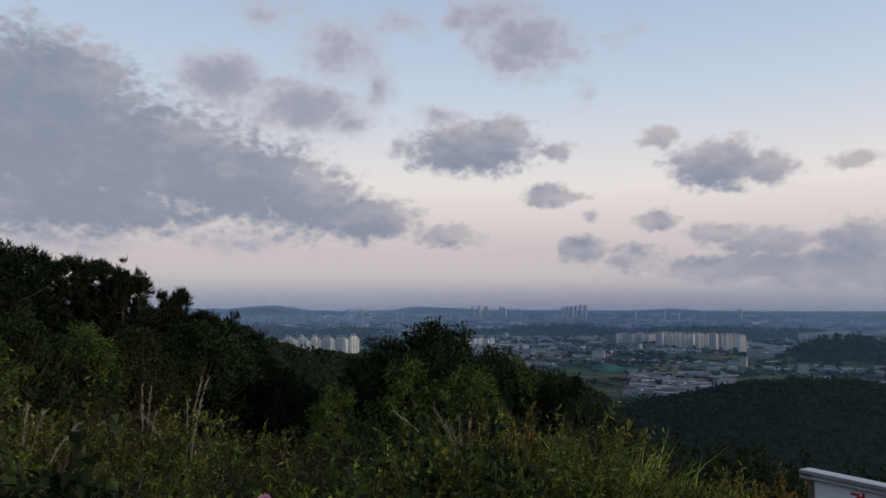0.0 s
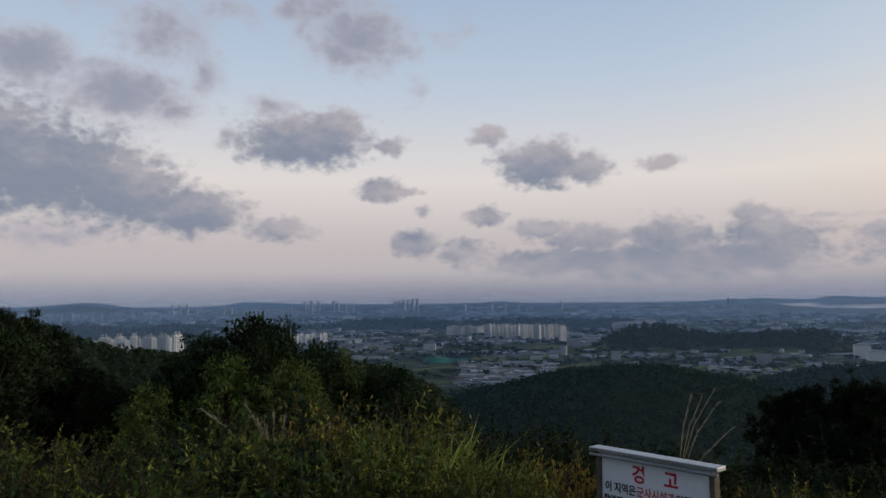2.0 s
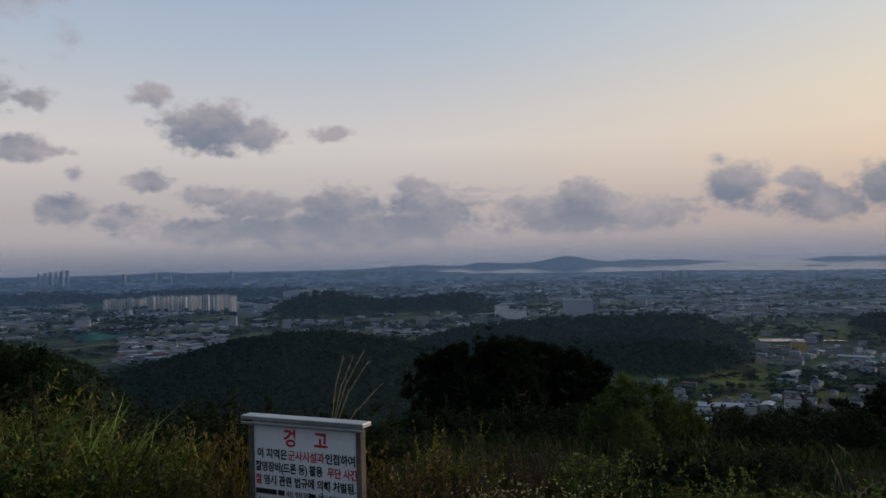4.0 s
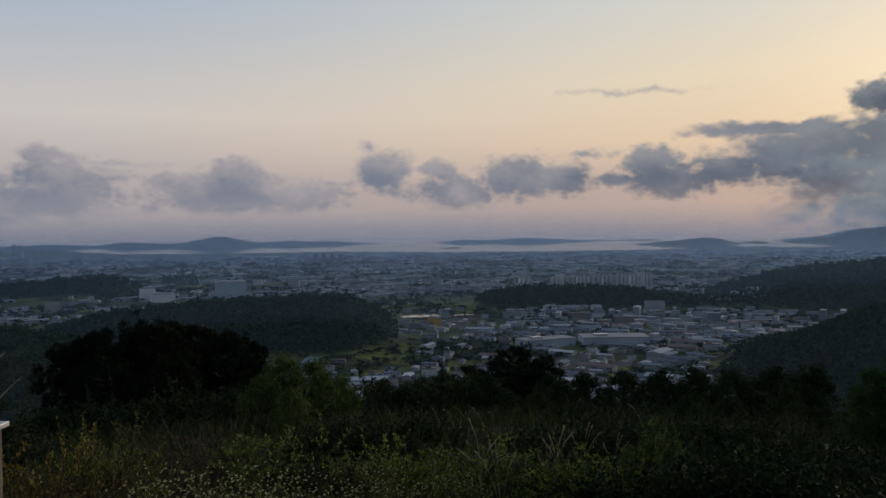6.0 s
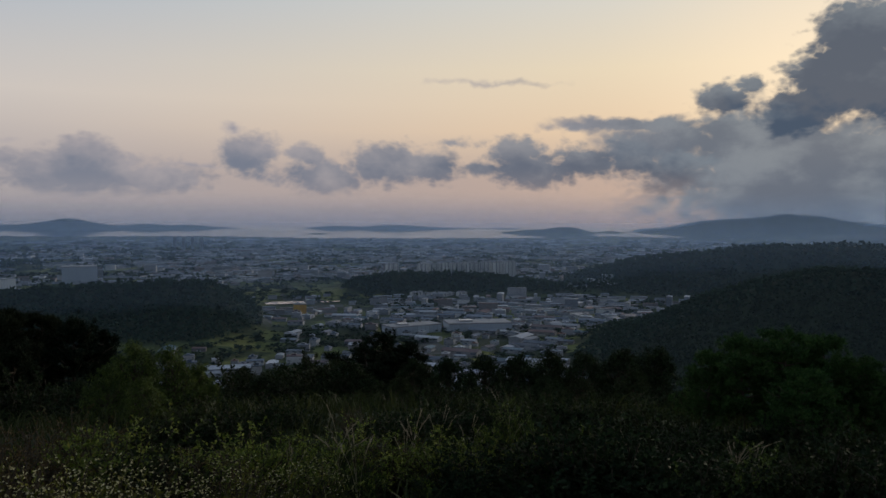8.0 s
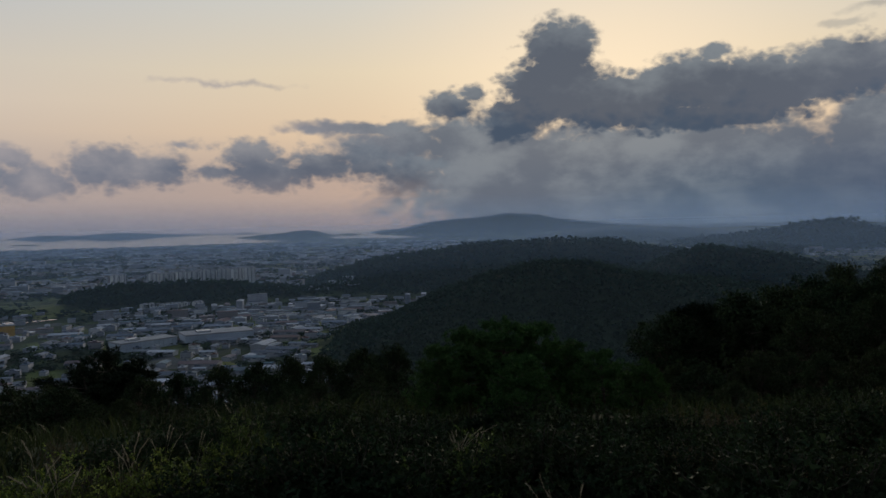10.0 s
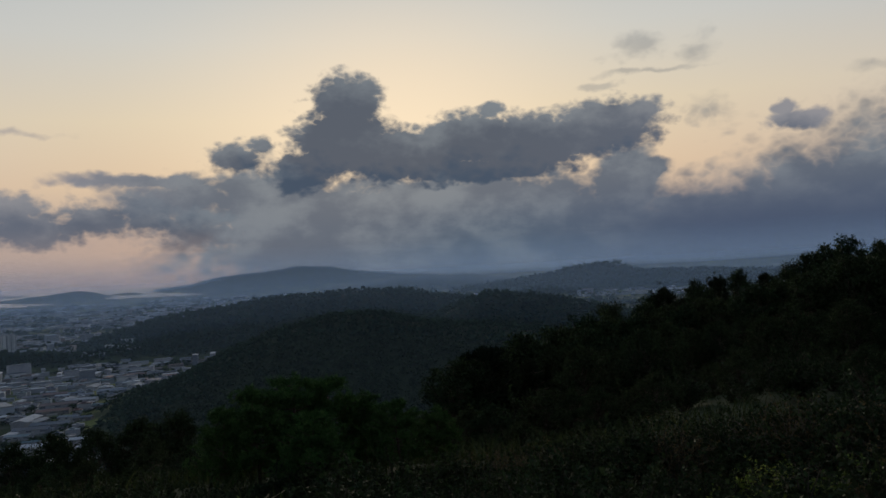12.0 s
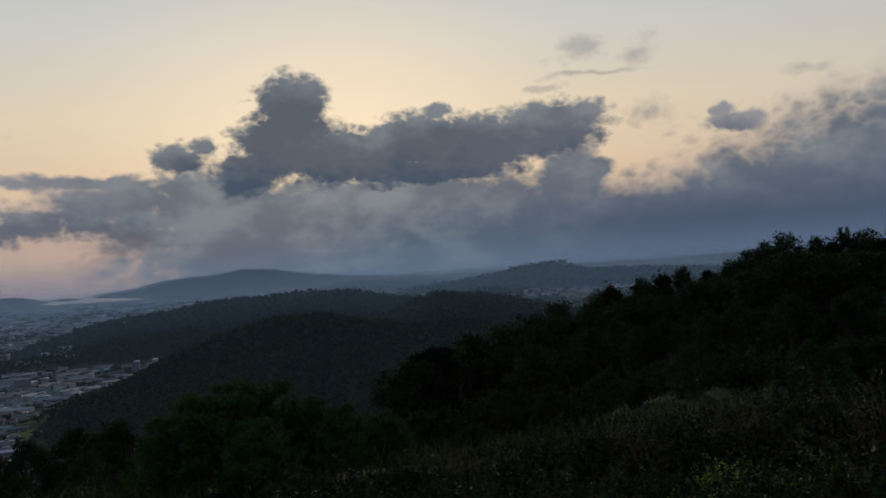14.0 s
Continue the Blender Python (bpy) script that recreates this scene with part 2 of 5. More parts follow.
# ---------- materials ----------
def material(name):
    m = bpy.data.materials.new(name)
    m.use_nodes = True
    g = Graph(m.node_tree)
    b = m.node_tree.nodes["Principled BSDF"]
    b.inputs["Specular IOR Level"].default_value = 0.3
    return m, g, b


def leaf_material(name, dark, mid, bright, rough=0.6, through_light=0.25, gloss=0.15):
    """Leaves: a tone for every leaf and every plant, and some light shining through."""
    m, g, b = material(name)
    island = g.node("ShaderNodeNewGeometry").outputs["Random Per Island"]
    plant = g.node("ShaderNodeObjectInfo").outputs["Random"]
    where = g.node("ShaderNodeTexCoord").outputs["Object"]
    patch = g.noise(where, 2.2, 3.0)
    tone = g.math("ADD", g.math("MULTIPLY", island, 0.6), g.math("MULTIPLY", g.smooth(patch, 0.3, 0.7), 0.4))
    colour = g.ramp(tone, [(0.0, dark), (0.55, mid), (1.0, bright)], False)
    colour = g.mix(g.math("MULTIPLY", plant, 0.35), colour, g.mix(0.5, colour, (0.10, 0.085, 0.03)))
    g.put(b.inputs["Base Color"], colour)
    b.inputs["Roughness"].default_value = rough
    b.inputs["Specular IOR Level"].default_value = gloss
    t = g.node("ShaderNodeBsdfTranslucent")
    g.put(t.inputs[0], colour)
    s = g.node("ShaderNodeMixShader")
    s.inputs[0].default_value = through_light
    g.put(s.inputs[1], b.outputs[0])
    g.put(s.inputs[2], t.outputs[0])
    g.put(m.node_tree.nodes["Material Output"].inputs[0], s.outputs[0])
    return m


def plain_material(name, a, b_colour, scale, rough=0.7, metal=0.0, bump=0.0, by_piece=False):
    """Two tones by noise at two scales, with a little relief."""
    m, g, b = material(name)
    where = g.node("ShaderNodeTexCoord").outputs["Object"]
    n = g.math("ADD", g.math("MULTIPLY", g.noise(where, scale, 6.0), 0.6), g.math("MULTIPLY", g.noise(where, scale * 9, 4.0), 0.4))
    colour = g.mix(g.smooth(n, 0.35, 0.65), a, b_colour)
    if by_piece:
        r = g.node("ShaderNodeObjectInfo").outputs["Random"]
        colour = g.mix(g.math("MULTIPLY", r, 0.35), colour, (0.10, 0.10, 0.11))
    g.put(b.inputs["Base Color"], colour)
    g.put(b.inputs["Roughness"], g.smooth(n, 0.2, 0.8, rough - 0.1, min(1.0, rough + 0.1)))
    b.inputs["Metallic"].default_value = metal
    if bump:
        bm_node = g.node("ShaderNodeBump")
        bm_node.inputs["Strength"].default_value = bump
        bm_node.inputs["Distance"].default_value = 0.1 / scale
        g.put(bm_node.inputs["Height"], n)
        g.put(b.inputs["Normal"], bm_node.outputs[0])
    return m


def tinted_material(name, tones, rough=0.7, grain=0.08):
    """Many joined pieces, a tone for each piece."""
    m, g, b = material(name)
    island = g.node("ShaderNodeNewGeometry").outputs["Random Per Island"]
    own = g.node("ShaderNodeObjectInfo").outputs["Random"]
    pick = g.math("FRACT", g.math("ADD", island, g.math("MULTIPLY", own, 7.3)))
    colour = g.ramp(pick, [(i / len(tones), c) for i, c in enumerate(tones)], False)
    where = g.node("ShaderNodeTexCoord").outputs["Object"]
    n = g.noise(where, grain, 6.0, 0.65)
    colour = g.mix(g.smooth(n, 0.35, 0.75, 0.0, 0.45), colour, g.mix(0.5, colour, (0.05, 0.05, 0.055)))
    g.put(b.inputs["Base Color"], colour)
    b.inputs["Roughness"].default_value = rough
    return m


M_SHRUB = leaf_material("shrub_leaves", (0.020, 0.042, 0.008), (0.14, 0.20, 0.030), (0.44, 0.46, 0.09), 0.55, 0.25, 0.15)
M_OLIVE = leaf_material("olive_leaves", (0.030, 0.042, 0.008), (0.13, 0.15, 0.024), (0.42, 0.39, 0.075), 0.55, 0.25, 0.15)
M_BROWN = leaf_material("dry_leaves", (0.025, 0.018, 0.010), (0.085, 0.060, 0.026), (0.24, 0.165, 0.065))
M_YELLOW = leaf_material("yellow_leaves", (0.08, 0.055, 0.015), (0.24, 0.17, 0.035), (0.46, 0.36, 0.09))
M_REED = leaf_material("reed_blades", (0.07, 0.12, 0.018), (0.20, 0.30, 0.055), (0.42, 0.48, 0.14))
M_GRASS = leaf_material("grass_blades", (0.012, 0.022, 0.007), (0.032, 0.050, 0.015), (0.085, 0.092, 0.032))
# Leaves darkened to hold the shade of the side seen against the light.
M_DARK = leaf_material("shade_dark_leaves", (0.006, 0.014, 0.007), (0.018, 0.036, 0.015), (0.052, 0.080, 0.030), 0.7, 0.15, 0.08)
M_PINE = leaf_material("pine_needles", (0.004, 0.009, 0.005), (0.010, 0.020, 0.010), (0.024, 0.040, 0.018), 0.7, 0.1, 0.08)
M_PINE_FRESH = leaf_material("young_pine_needles", (0.012, 0.036, 0.010), (0.045, 0.110, 0.028), (0.12, 0.21, 0.06), 0.6, 0.15, 0.1)
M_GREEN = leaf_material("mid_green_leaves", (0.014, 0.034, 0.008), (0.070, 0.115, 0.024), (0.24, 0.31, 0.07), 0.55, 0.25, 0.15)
M_WOODS = leaf_material("woodland_leaves", (0.028, 0.050, 0.032), (0.037, 0.063, 0.039), (0.050, 0.078, 0.048), 1.0, 0.2, 0.0)
M_PLUME = leaf_material("dry_plumes", (0.22, 0.19, 0.13), (0.36, 0.31, 0.22), (0.5, 0.45, 0.34), 0.8, 0.3)
M_PETAL = leaf_material("pale_petals", (0.42, 0.38, 0.16), (0.55, 0.52, 0.28), (0.68, 0.66, 0.46), 0.6, 0.3)
M_PINK = leaf_material("pink_petals", (0.55, 0.22, 0.42), (0.72, 0.38, 0.6), (0.82, 0.6, 0.74), 0.6, 0.3)
M_BARK = plain_material("bark", (0.05, 0.038, 0.028), (0.12, 0.09, 0.065), 9, 0.9, 0, 0.5)
M_TWIG = plain_material("twigs", (0.030, 0.024, 0.018), (0.075, 0.060, 0.042), 12, 0.9)
M_STEEL = plain_material("galvanised_steel", (0.42, 0.42, 0.43), (0.55, 0.55, 0.56), 7, 0.42, 0.8, 0.1)
M_BOARD = plain_material("white_sign_sheet", (0.86, 0.87, 0.88), (0.92, 0.93, 0.94), 4, 0.4)
M_RED = plain_material("red_paint", (0.55, 0.03, 0.04), (0.62, 0.05, 0.06), 20, 0.5)
M_BLACK = plain_material("black_paint", (0.02, 0.02, 0.022), (0.035, 0.035, 0.04), 20, 0.5)
M_WOOD = plain_material("weathered_wood", (0.10, 0.08, 0.06), (0.19, 0.155, 0.12), 8, 0.85, 0, 0.3)
M_WALLS = tinted_material("town_walls", [(0.26, 0.28, 0.31), (0.46, 0.47, 0.49), (0.17, 0.19, 0.22), (0.68, 0.68, 0.68), (0.22, 0.20, 0.19), (0.36, 0.38, 0.41)])
M_ROOFS = tinted_material("town_roofs", [(0.10, 0.14, 0.20), (0.17, 0.205, 0.26), (0.05, 0.075, 0.11), (0.60, 0.63, 0.67), (0.09, 0.105, 0.135), (0.07, 0.11, 0.17),
                                         (0.17, 0.09, 0.075), (0.08, 0.09, 0.11), (0.05, 0.13, 0.17), (0.42, 0.45, 0.50)], 0.55)
M_FLAT = plain_material("apartment_render", (0.72, 0.71, 0.68), (0.82, 0.80, 0.77), 0.05, 0.8, 0, 0, True)
M_WHITE_FLAT = plain_material("white_apartment_render", (0.74, 0.73, 0.70), (0.82, 0.81, 0.78), 0.05, 0.8)
# Blue-grey tone puts part of the far towers' haze into the colour.
M_FAR_FLAT = plain_material("haze_grey_tower_render", (0.30, 0.33, 0.37), (0.38, 0.41, 0.45), 0.05, 0.8)
M_GLAZING = plain_material("dim_window_glass", (0.10, 0.12, 0.15), (0.16, 0.18, 0.21), 0.2, 0.25)
M_FLAT_ROOF = plain_material("concrete_roof", (0.30, 0.30, 0.31), (0.40, 0.40, 0.40), 0.1, 0.9)
M_OCHRE = plain_material("ochre_cladding", (0.60, 0.36, 0.06), (0.68, 0.42, 0.09), 0.2, 0.6)
M_HALL = plain_material("pale_blue_cladding", (0.42, 0.47, 0.54), (0.50, 0.55, 0.61), 0.06, 0.6)
M_NET = plain_material("green_netting", (0.03, 0.16, 0.12), (0.05, 0.22, 0.17), 0.05, 0.9)


def water_material():
    m, g, b = material("still_water")
    b.inputs["Base Color"].default_value = (0.05, 0.065, 0.075, 1)
    b.inputs["Roughness"].default_value = 0.07
    b.inputs["Specular IOR Level"].default_value = 0.5
    where = g.node("ShaderNodeTexCoord").outputs["Object"]
    bump = g.node("ShaderNodeBump")
    bump.inputs["Strength"].default_value = 0.25
    bump.inputs["Distance"].default_value = 0.6
    g.put(bump.inputs["Height"], g.noise(where, 0.08, 5.0))
    g.put(b.inputs["Normal"], bump.outputs[0])
    return m


M_WATER = water_material()


def ground_material():
    """Woodland floor by the mesh's own cover attribute; elsewhere plots of field, fallow and paving."""
    m, g, b = material("open_country")
    place = g.node("ShaderNodeTexCoord").outputs["Object"]
    att = g.node("ShaderNodeAttribute")
    att.attribute_name = "woodland"
    wood = att.outputs["Fac"]
    x, y, z = g.split(place)
    turned = g.combine(g.math("ADD", g.math("MULTIPLY", x, 0.0052), g.math("MULTIPLY", y, 0.003)), g.math("SUBTRACT", g.math("MULTIPLY", y, 0.0150), g.math("MULTIPLY", x, 0.0086)))
    plots = g.node("ShaderNodeTexVoronoi")
    plots.distance = "CHEBYCHEV"
    g.put(plots.inputs["Vector"], turned)
    plots.inputs["Scale"].default_value = 1.6
    r = g.split(plots.outputs["Color"])[0]
    field = g.ramp(r, [(0.0, (0.035, 0.048, 0.030)), (0.24, (0.055, 0.075, 0.035)), (0.40, (0.20, 0.21, 0.065)), (0.54, (0.06, 0.085, 0.035)), (0.70, (0.13, 0.16, 0.05)), (0.84, (0.05, 0.06, 0.04)), (1.0, (0.12, 0.125, 0.12))], False)
    field = g.mix(g.smooth(g.noise(place, 0.02, 6.0), 0.42, 0.62), field, (0.04, 0.055, 0.025))
    floor_tone = g.mix(g.smooth(g.noise(place, 0.9, 6.0), 0.35, 0.65), (0.026, 0.036, 0.020), (0.040, 0.054, 0.028))
    g.put(b.inputs["Base Color"], g.mix(wood, field, floor_tone))
    b.inputs["Roughness"].default_value = 0.95
    b.inputs["Specular IOR Level"].default_value = 0.05
    return m


M_GROUND = ground_material()


def haze_material(thick, top, base):
    """Thin air-light: a sheet that scatters a part of the light and lets the rest through, thinner with height."""
    m, g, b = material("haze_air")
    m.node_tree.nodes.remove(b)
    z = g.split(g.node("ShaderNodeTexCoord").outputs["Object"])[2]
    amount = g.math("MULTIPLY", g.smooth(z, base, top, 1.0, 0.0), thick)
    d, t, clear_air = g.node("ShaderNodeBsdfDiffuse"), g.node("ShaderNodeBsdfTranslucent"), g.node("ShaderNodeBsdfTransparent")
    for n in (d, t):
        n.inputs[0].default_value = (0.43, 0.64, 1.0, 1)
    both, whole = g.node("ShaderNodeMixShader"), g.node("ShaderNodeMixShader")
    both.inputs[0].default_value = 0.5
    g.put(both.inputs[1], d.outputs[0])
    g.put(both.inputs[2], t.outputs[0])
    g.put(whole.inputs[0], amount)
    g.put(whole.inputs[1], clear_air.outputs[0])
    g.put(whole.inputs[2], both.outputs[0])
    g.put(m.node_tree.nodes["Material Output"].inputs[0], whole.outputs[0])
    return m


# ---------- the land ----------
PLAIN = -116.4


def spot(az, r, z=0.0):
    """A place by its azimuth (degrees to the left of +y) and distance from the viewpoint."""
    a = radians(az)
    return Vector((-math.sin(a) * r, math.cos(a) * r, z))


def plain_at(r):
    """The plain; its far rim lifts gently towards the skyline."""
    return PLAIN + 90 * np.maximum(0, (np.asarray(r, float) - 2900) / 1950) ** 1.5


RIDGES = []


def ridge(r, depth, *crest):
    """A ridge across the view at distance r, falling off over depth; crest: azimuth and elevation (degrees, from the eye) in turn."""
    az = np.array(crest[0::2], float)[::-1]
    top = EYE + r * np.tan(np.radians(np.array(crest[1::2], float)[::-1])) - float(plain_at(r))
    RIDGES.append((r, depth, az, np.maximum(top - np.interp(r, [300, 1500, 3000], [3.0, 5.0, 7.0]), 0)))   # the trees stand on it


# spur of the home hill
ridge(340, 130, 34, -1.5, 22, -0.9, 15, -1.2, 13.4, -2.4, 11, -3.1, 7.7, -3.1, 2, -3.6, -5, -4.15, -8.6, -4.6, -12, -6.2, -16, -12)
# wooded hills on the near edge of the plain
ridge(700, 170, -12, -9.0, -14, -7.2, -17.9, -6.2, -22, -5.1, -25, -4.85, -28.4, -5.0, -32.6, -5.6, -36, -6.6, -40, -9.5)
ridge(960, 150, -33, -7, -36, -5.6, -38.7, -4.9, -43, -4.5, -47.5, -4.3, -51.8, -4.0, -55.2, -4.3, -57.6, -5.7, -59.3, -7.0)
# mounds in the plain
ridge(1880, 110, -23.6, -3.5, -24.6, -2.7, -26.3, -2.05, -28.4, -1.95, -30.5, -2.4, -32.2, -2.75, -34.5, -2.55, -36.3, -2.4, -38.8, -2.35, -40, -2.8, -40.8, -3.5)
ridge(2200, 90, -40.9, -3.0, -41.5, -2.75, -42.7, -2.45, -43.8, -2.6, -45, -3.0)
ridge(1560, 60, -37, -4.3, -38.5, -4.05, -41, -4.0, -43, -4.3)
ridge(1560, 70, -9, -4.3, -11, -3.95, -14, -3.95, -16, -4.15, -17.5, -4.35)
ridge(2350, 90, -4.5, -2.85, -6, -2.6, -9, -2.6, -11, -2.85)
# woods below the tall flats
ridge(1320, 100, -63.8, -5.1, -65.2, -4.2, -68.2, -3.65, -74.5, -3.7, -78.5, -4.25, -84.4, -4.65, -88, -5.1)
# long ridges to the sea
ridge(1500, 190, -80, -4.5, -82.5, -3.45, -86.3, -2.45, -89.9, -1.98, -93.3, -1.58, -96, -1.4, -99, -1.18, -102.9, -1.38, -108.6, -2.24, -113, -3.2, -116, -4.4)
ridge(690, 190, -75, -10.4, -77, -10.0, -81.7, -9.0, -85.9, -7.7, -88, -6.5, -90.9, -4.9, -93.3, -4.2, -95, -3.5, -98.2, -2.75, -100.7, -2.86, -104.9, -3.5, -109, -4.3, -113, -4.6, -118, -5.5)
ridge(950, 160, -103.5, -4.2, -107.8, -2.4, -110.4, -1.92, -113.1, -2.3, -116, -3.05, -119, -3.6, -124, -4.0, -132, -4.5)
# far hills
ridge(3300, 260, -106, -2.0, -109.5, -1.5, -113.3, -1.03, -115.3, -0.72, -117, -0.32, -118.3, -0.25, -119.5, -0.42, -121, -0.9, -125.3, -1.05, -129, -1.3, -134, -1.8)
ridge(2750, 130, -110, -2.2, -113, -1.75, -115, -1.75, -117, -2.2)
ridge(3900, 220, -97.5, -1.15, -99, -0.78, -102.9, -0.31, -105, -0.22, -107, -0.34, -109.3, -0.5, -112, -0.9, -116, -1.2)
ridge(4640, 190, -85.8, -0.5, -86.5, -0.32, -88.5, -0.1, -90.7, 0.36, -92.5, 0.55, -94.5, 0.74, -98.1, 0.78, -99.5, 0.5, -100.9, 0.22, -103, -0.05, -105.6, -0.2, -109, -0.5, -115, -0.55, -121, -0.3, -126, -0.35, -132, -0.2, -140, -0.1, -150, -0.2)
# islands in the bay
ridge(4450, 80, -76, -0.62, -77.5, -0.4, -79.2, -0.25, -81, -0.03, -82.2, -0.3, -83.3, -0.6)
ridge(4500, 60, -83.4, -0.6, -84.2, -0.36, -85.4, -0.6)
ridge(4330, 50, -56.2, -0.8, -56.8, -0.64, -58, -0.66, -58.8, -0.8, -60, -0.74, -62.7, -0.62, -65, -0.7, -66.4, -0.82)
ridge(4330, 36, -48.6, -0.8, -49.2, -0.70, -49.9, -0.8)
ridge(4090, 50, -82, -1.02, -83, -0.92, -86, -0.9, -89, -1.0, -91.2, -1.05, -91.8, -0.98, -93.2, -1.0, -95, -1.1)
ridge(4790, 60, -61.5, -0.36, -63.6, 0.06, -65.5, -0.1, -68.2, 0.13, -71.2, -0.12, -74, -0.25, -77, -0.2, -79, -0.36)
ridge(4770, 70, -29, -0.4, -31.4, -0.18, -34.8, -0.04, -38, -0.2, -39.2, 0.07, -41, -0.05, -42.8, -0.1, -44.5, 0.2, -45.8, 0.42, -47.2, 0.12, -48.7, -0.1, -50.8, 0.04, -52, -0.06, -53.6, 0.0, -55.8, -0.22, -58.5, -0.38)
# skyline beyond the city
ridge(4650, 120, 40, 0.1, 28, -0.1, 20, -0.15, 15.8, -0.12, 14, 0.05, 13, 0.17, 11, 0.0, 9.4, -0.25, 6, -0.35, 4.4, -0.28)
ridge(4790, 60, 5, -0.3, 3.4, -0.05, 1.9, 0.17, 0, 0.05, -3.2, -0.12, -8, -0.2, -13, -0.25, -15.5, -0.12, -17, 0.0, -18.5, -0.22, -24, -0.3)
ridge(4350, 60, -19.6, -0.82, -20.6, -0.7, -22, -0.68, -23.4, -0.85)
ridge(3050, 110, 1, -2.1, -4, -1.75, -6.5, -1.5, -9, -1.26, -11, -1.6, -13.1, -1.72, -17, -1.5, -21, -1.55, -25, -1.6, -28, -2.1)
ridge(2900, 130, 22, -1.2, 15, -1.3, 12.5, -1.5, 9.4, -1.85, 7.5, -1.6, 5.5, -1.6, 4, -2.2)


def rough_noise(x, y, size, seed=0.0):
    """Cheap smooth noise in -1..1 from crossed waves."""
    u, v = x / size, y / size
    return (np.sin(u * 1.7 + 1.3 * np.sin(v * 1.1 + seed)) + np.sin(v * 1.9 + 1.7 * np.sin(u * 0.8 + seed * 2.1)) + 0.6 * np.sin(2.7 * u + 3.1 * v + seed)) / 2.6


def home_hill(az, r):
    """The hill that the viewpoint stands on: brow, slope, and a gentler shoulder to both sides."""
    shoulder = np.clip((az - 8) / 14, 0, 1) + np.clip((-112 - az) / 14, 0, 1)
    shoulder = np.clip(shoulder, 0, 1)
    steep = -0.10 * np.clip(r - 3.5, 0, 5) - 0.27 * np.maximum(r - 8.5, 0)
    gentle = -0.06 * np.maximum(r - 3.5, 0) - 0.12 * np.maximum(r - 40, 0) - 0.1 * np.maximum(r - 150, 0)
    return steep * (1 - shoulder) + gentle * shoulder


def land(az, r):
    """Height of the ground, and how wooded it is."""
    az, r = np.asarray(az, float), np.asarray(r, float)
    x, y = -np.sin(np.radians(az)) * r, np.cos(np.radians(az)) * r
    base = plain_at(r)
    bumps = np.zeros(np.broadcast(az, r).shape)
    for h_r, depth, crest_az, crest_top in RIDGES:
        wide = az + 0.25 * rough_noise(x, y, 160.0, h_r)
        top = (np.interp(wide - 0.5, crest_az, crest_top, 0, 0) + 2 * np.interp(wide, crest_az, crest_top, 0, 0) + np.interp(wide + 0.5, crest_az, crest_top, 0, 0)) / 4
        bumps = np.maximum(bumps, top * np.exp(-0.9 * np.abs((r - h_r) / depth) ** 1.8))
    trees = bumps
    bumps = bumps * (1 + np.where(r > 2500, 0.11, 0.0) * (rough_noise(x, y, 150.0, 4.0) + 0.5 * rough_noise(x, y, 55.0, 7.0)))
    bumps = bumps * (1 + 0.05 * rough_noise(x, y, 70.0) + 0.03 * rough_noise(x, y, 28.0, 2.0))
    far = base + bumps
    near = home_hill(az, r)
    near = near + np.clip(r / 60 - 0.2, 0, 1) * 1.5 * rough_noise(x, y, 22.0, 1.0)
    k = np.clip(r * 0.03, 0.05, 12)
    z = np.maximum(near, far) + k * np.log1p(np.exp(-np.abs(near - far) / k)) * np.clip((r - 60) / 200, 0, 1)
    wood = np.clip((trees - 6) / 5, 0, 1)
    wood = np.maximum(wood, np.clip((near - far + 6) / 6, 0, 1))
    return z, wood


def ground_z(az, r):
    return float(land(az, r)[0])


def mesh_from(name, verts, faces):
    me = bpy.data.meshes.new(name)
    verts = np.asarray(verts, dtype=np.float32)
    faces = np.asarray(faces, dtype=np.int32)
    n, k = faces.shape
    me.vertices.add(len(verts))
    me.vertices.foreach_set("co", verts.ravel())
    me.loops.add(n * k)
    me.loops.foreach_set("vertex_index", faces.ravel())
    me.polygons.add(n)
    me.polygons.foreach_set("loop_start", np.arange(0, n * k, k, dtype=np.int32))
    me.update(calc_edges=True)
    return me


def smooth_shade(me):
    me.polygons.foreach_set("use_smooth", np.ones(len(me.polygons), dtype=bool))
    return me


def build_ground():
    azs = np.concatenate([np.arange(-150, 42, 0.4), np.arange(42, 210, 4.0)])
    rs = np.concatenate([[0.02, 0.6], np.geomspace(1.5, 600, 90), np.geomspace(615, 4850, 120)])
    A, R = np.meshgrid(azs, rs, indexing="ij")
    Z, wood = land(np.where(A > 180, A - 360, A), R)
    X, Y = -np.sin(np.radians(A)) * R, np.cos(np.radians(A)) * R
    na, nr = A.shape
    verts = np.stack([X, Y, Z], -1).reshape(-1, 3)
    i, j = np.meshgrid(np.arange(na), np.arange(nr - 1), indexing="ij")
    i2 = (i + 1) % na
    faces = np.stack([i * nr + j, i * nr + j + 1, i2 * nr + j + 1, i2 * nr + j], -1).reshape(-1, 4)
    me = smooth_shade(mesh_from("ground", verts, faces))
    att = me.attributes.new("woodland", "FLOAT", "POINT")
    att.data.foreach_set("value", wood.reshape(-1).astype(np.float32))
    me.materials.append(M_GROUND)
    return tagged(new("ground", me), "open country of hills, fields and a coastal plain", "ground", kind="structure")


build_ground()


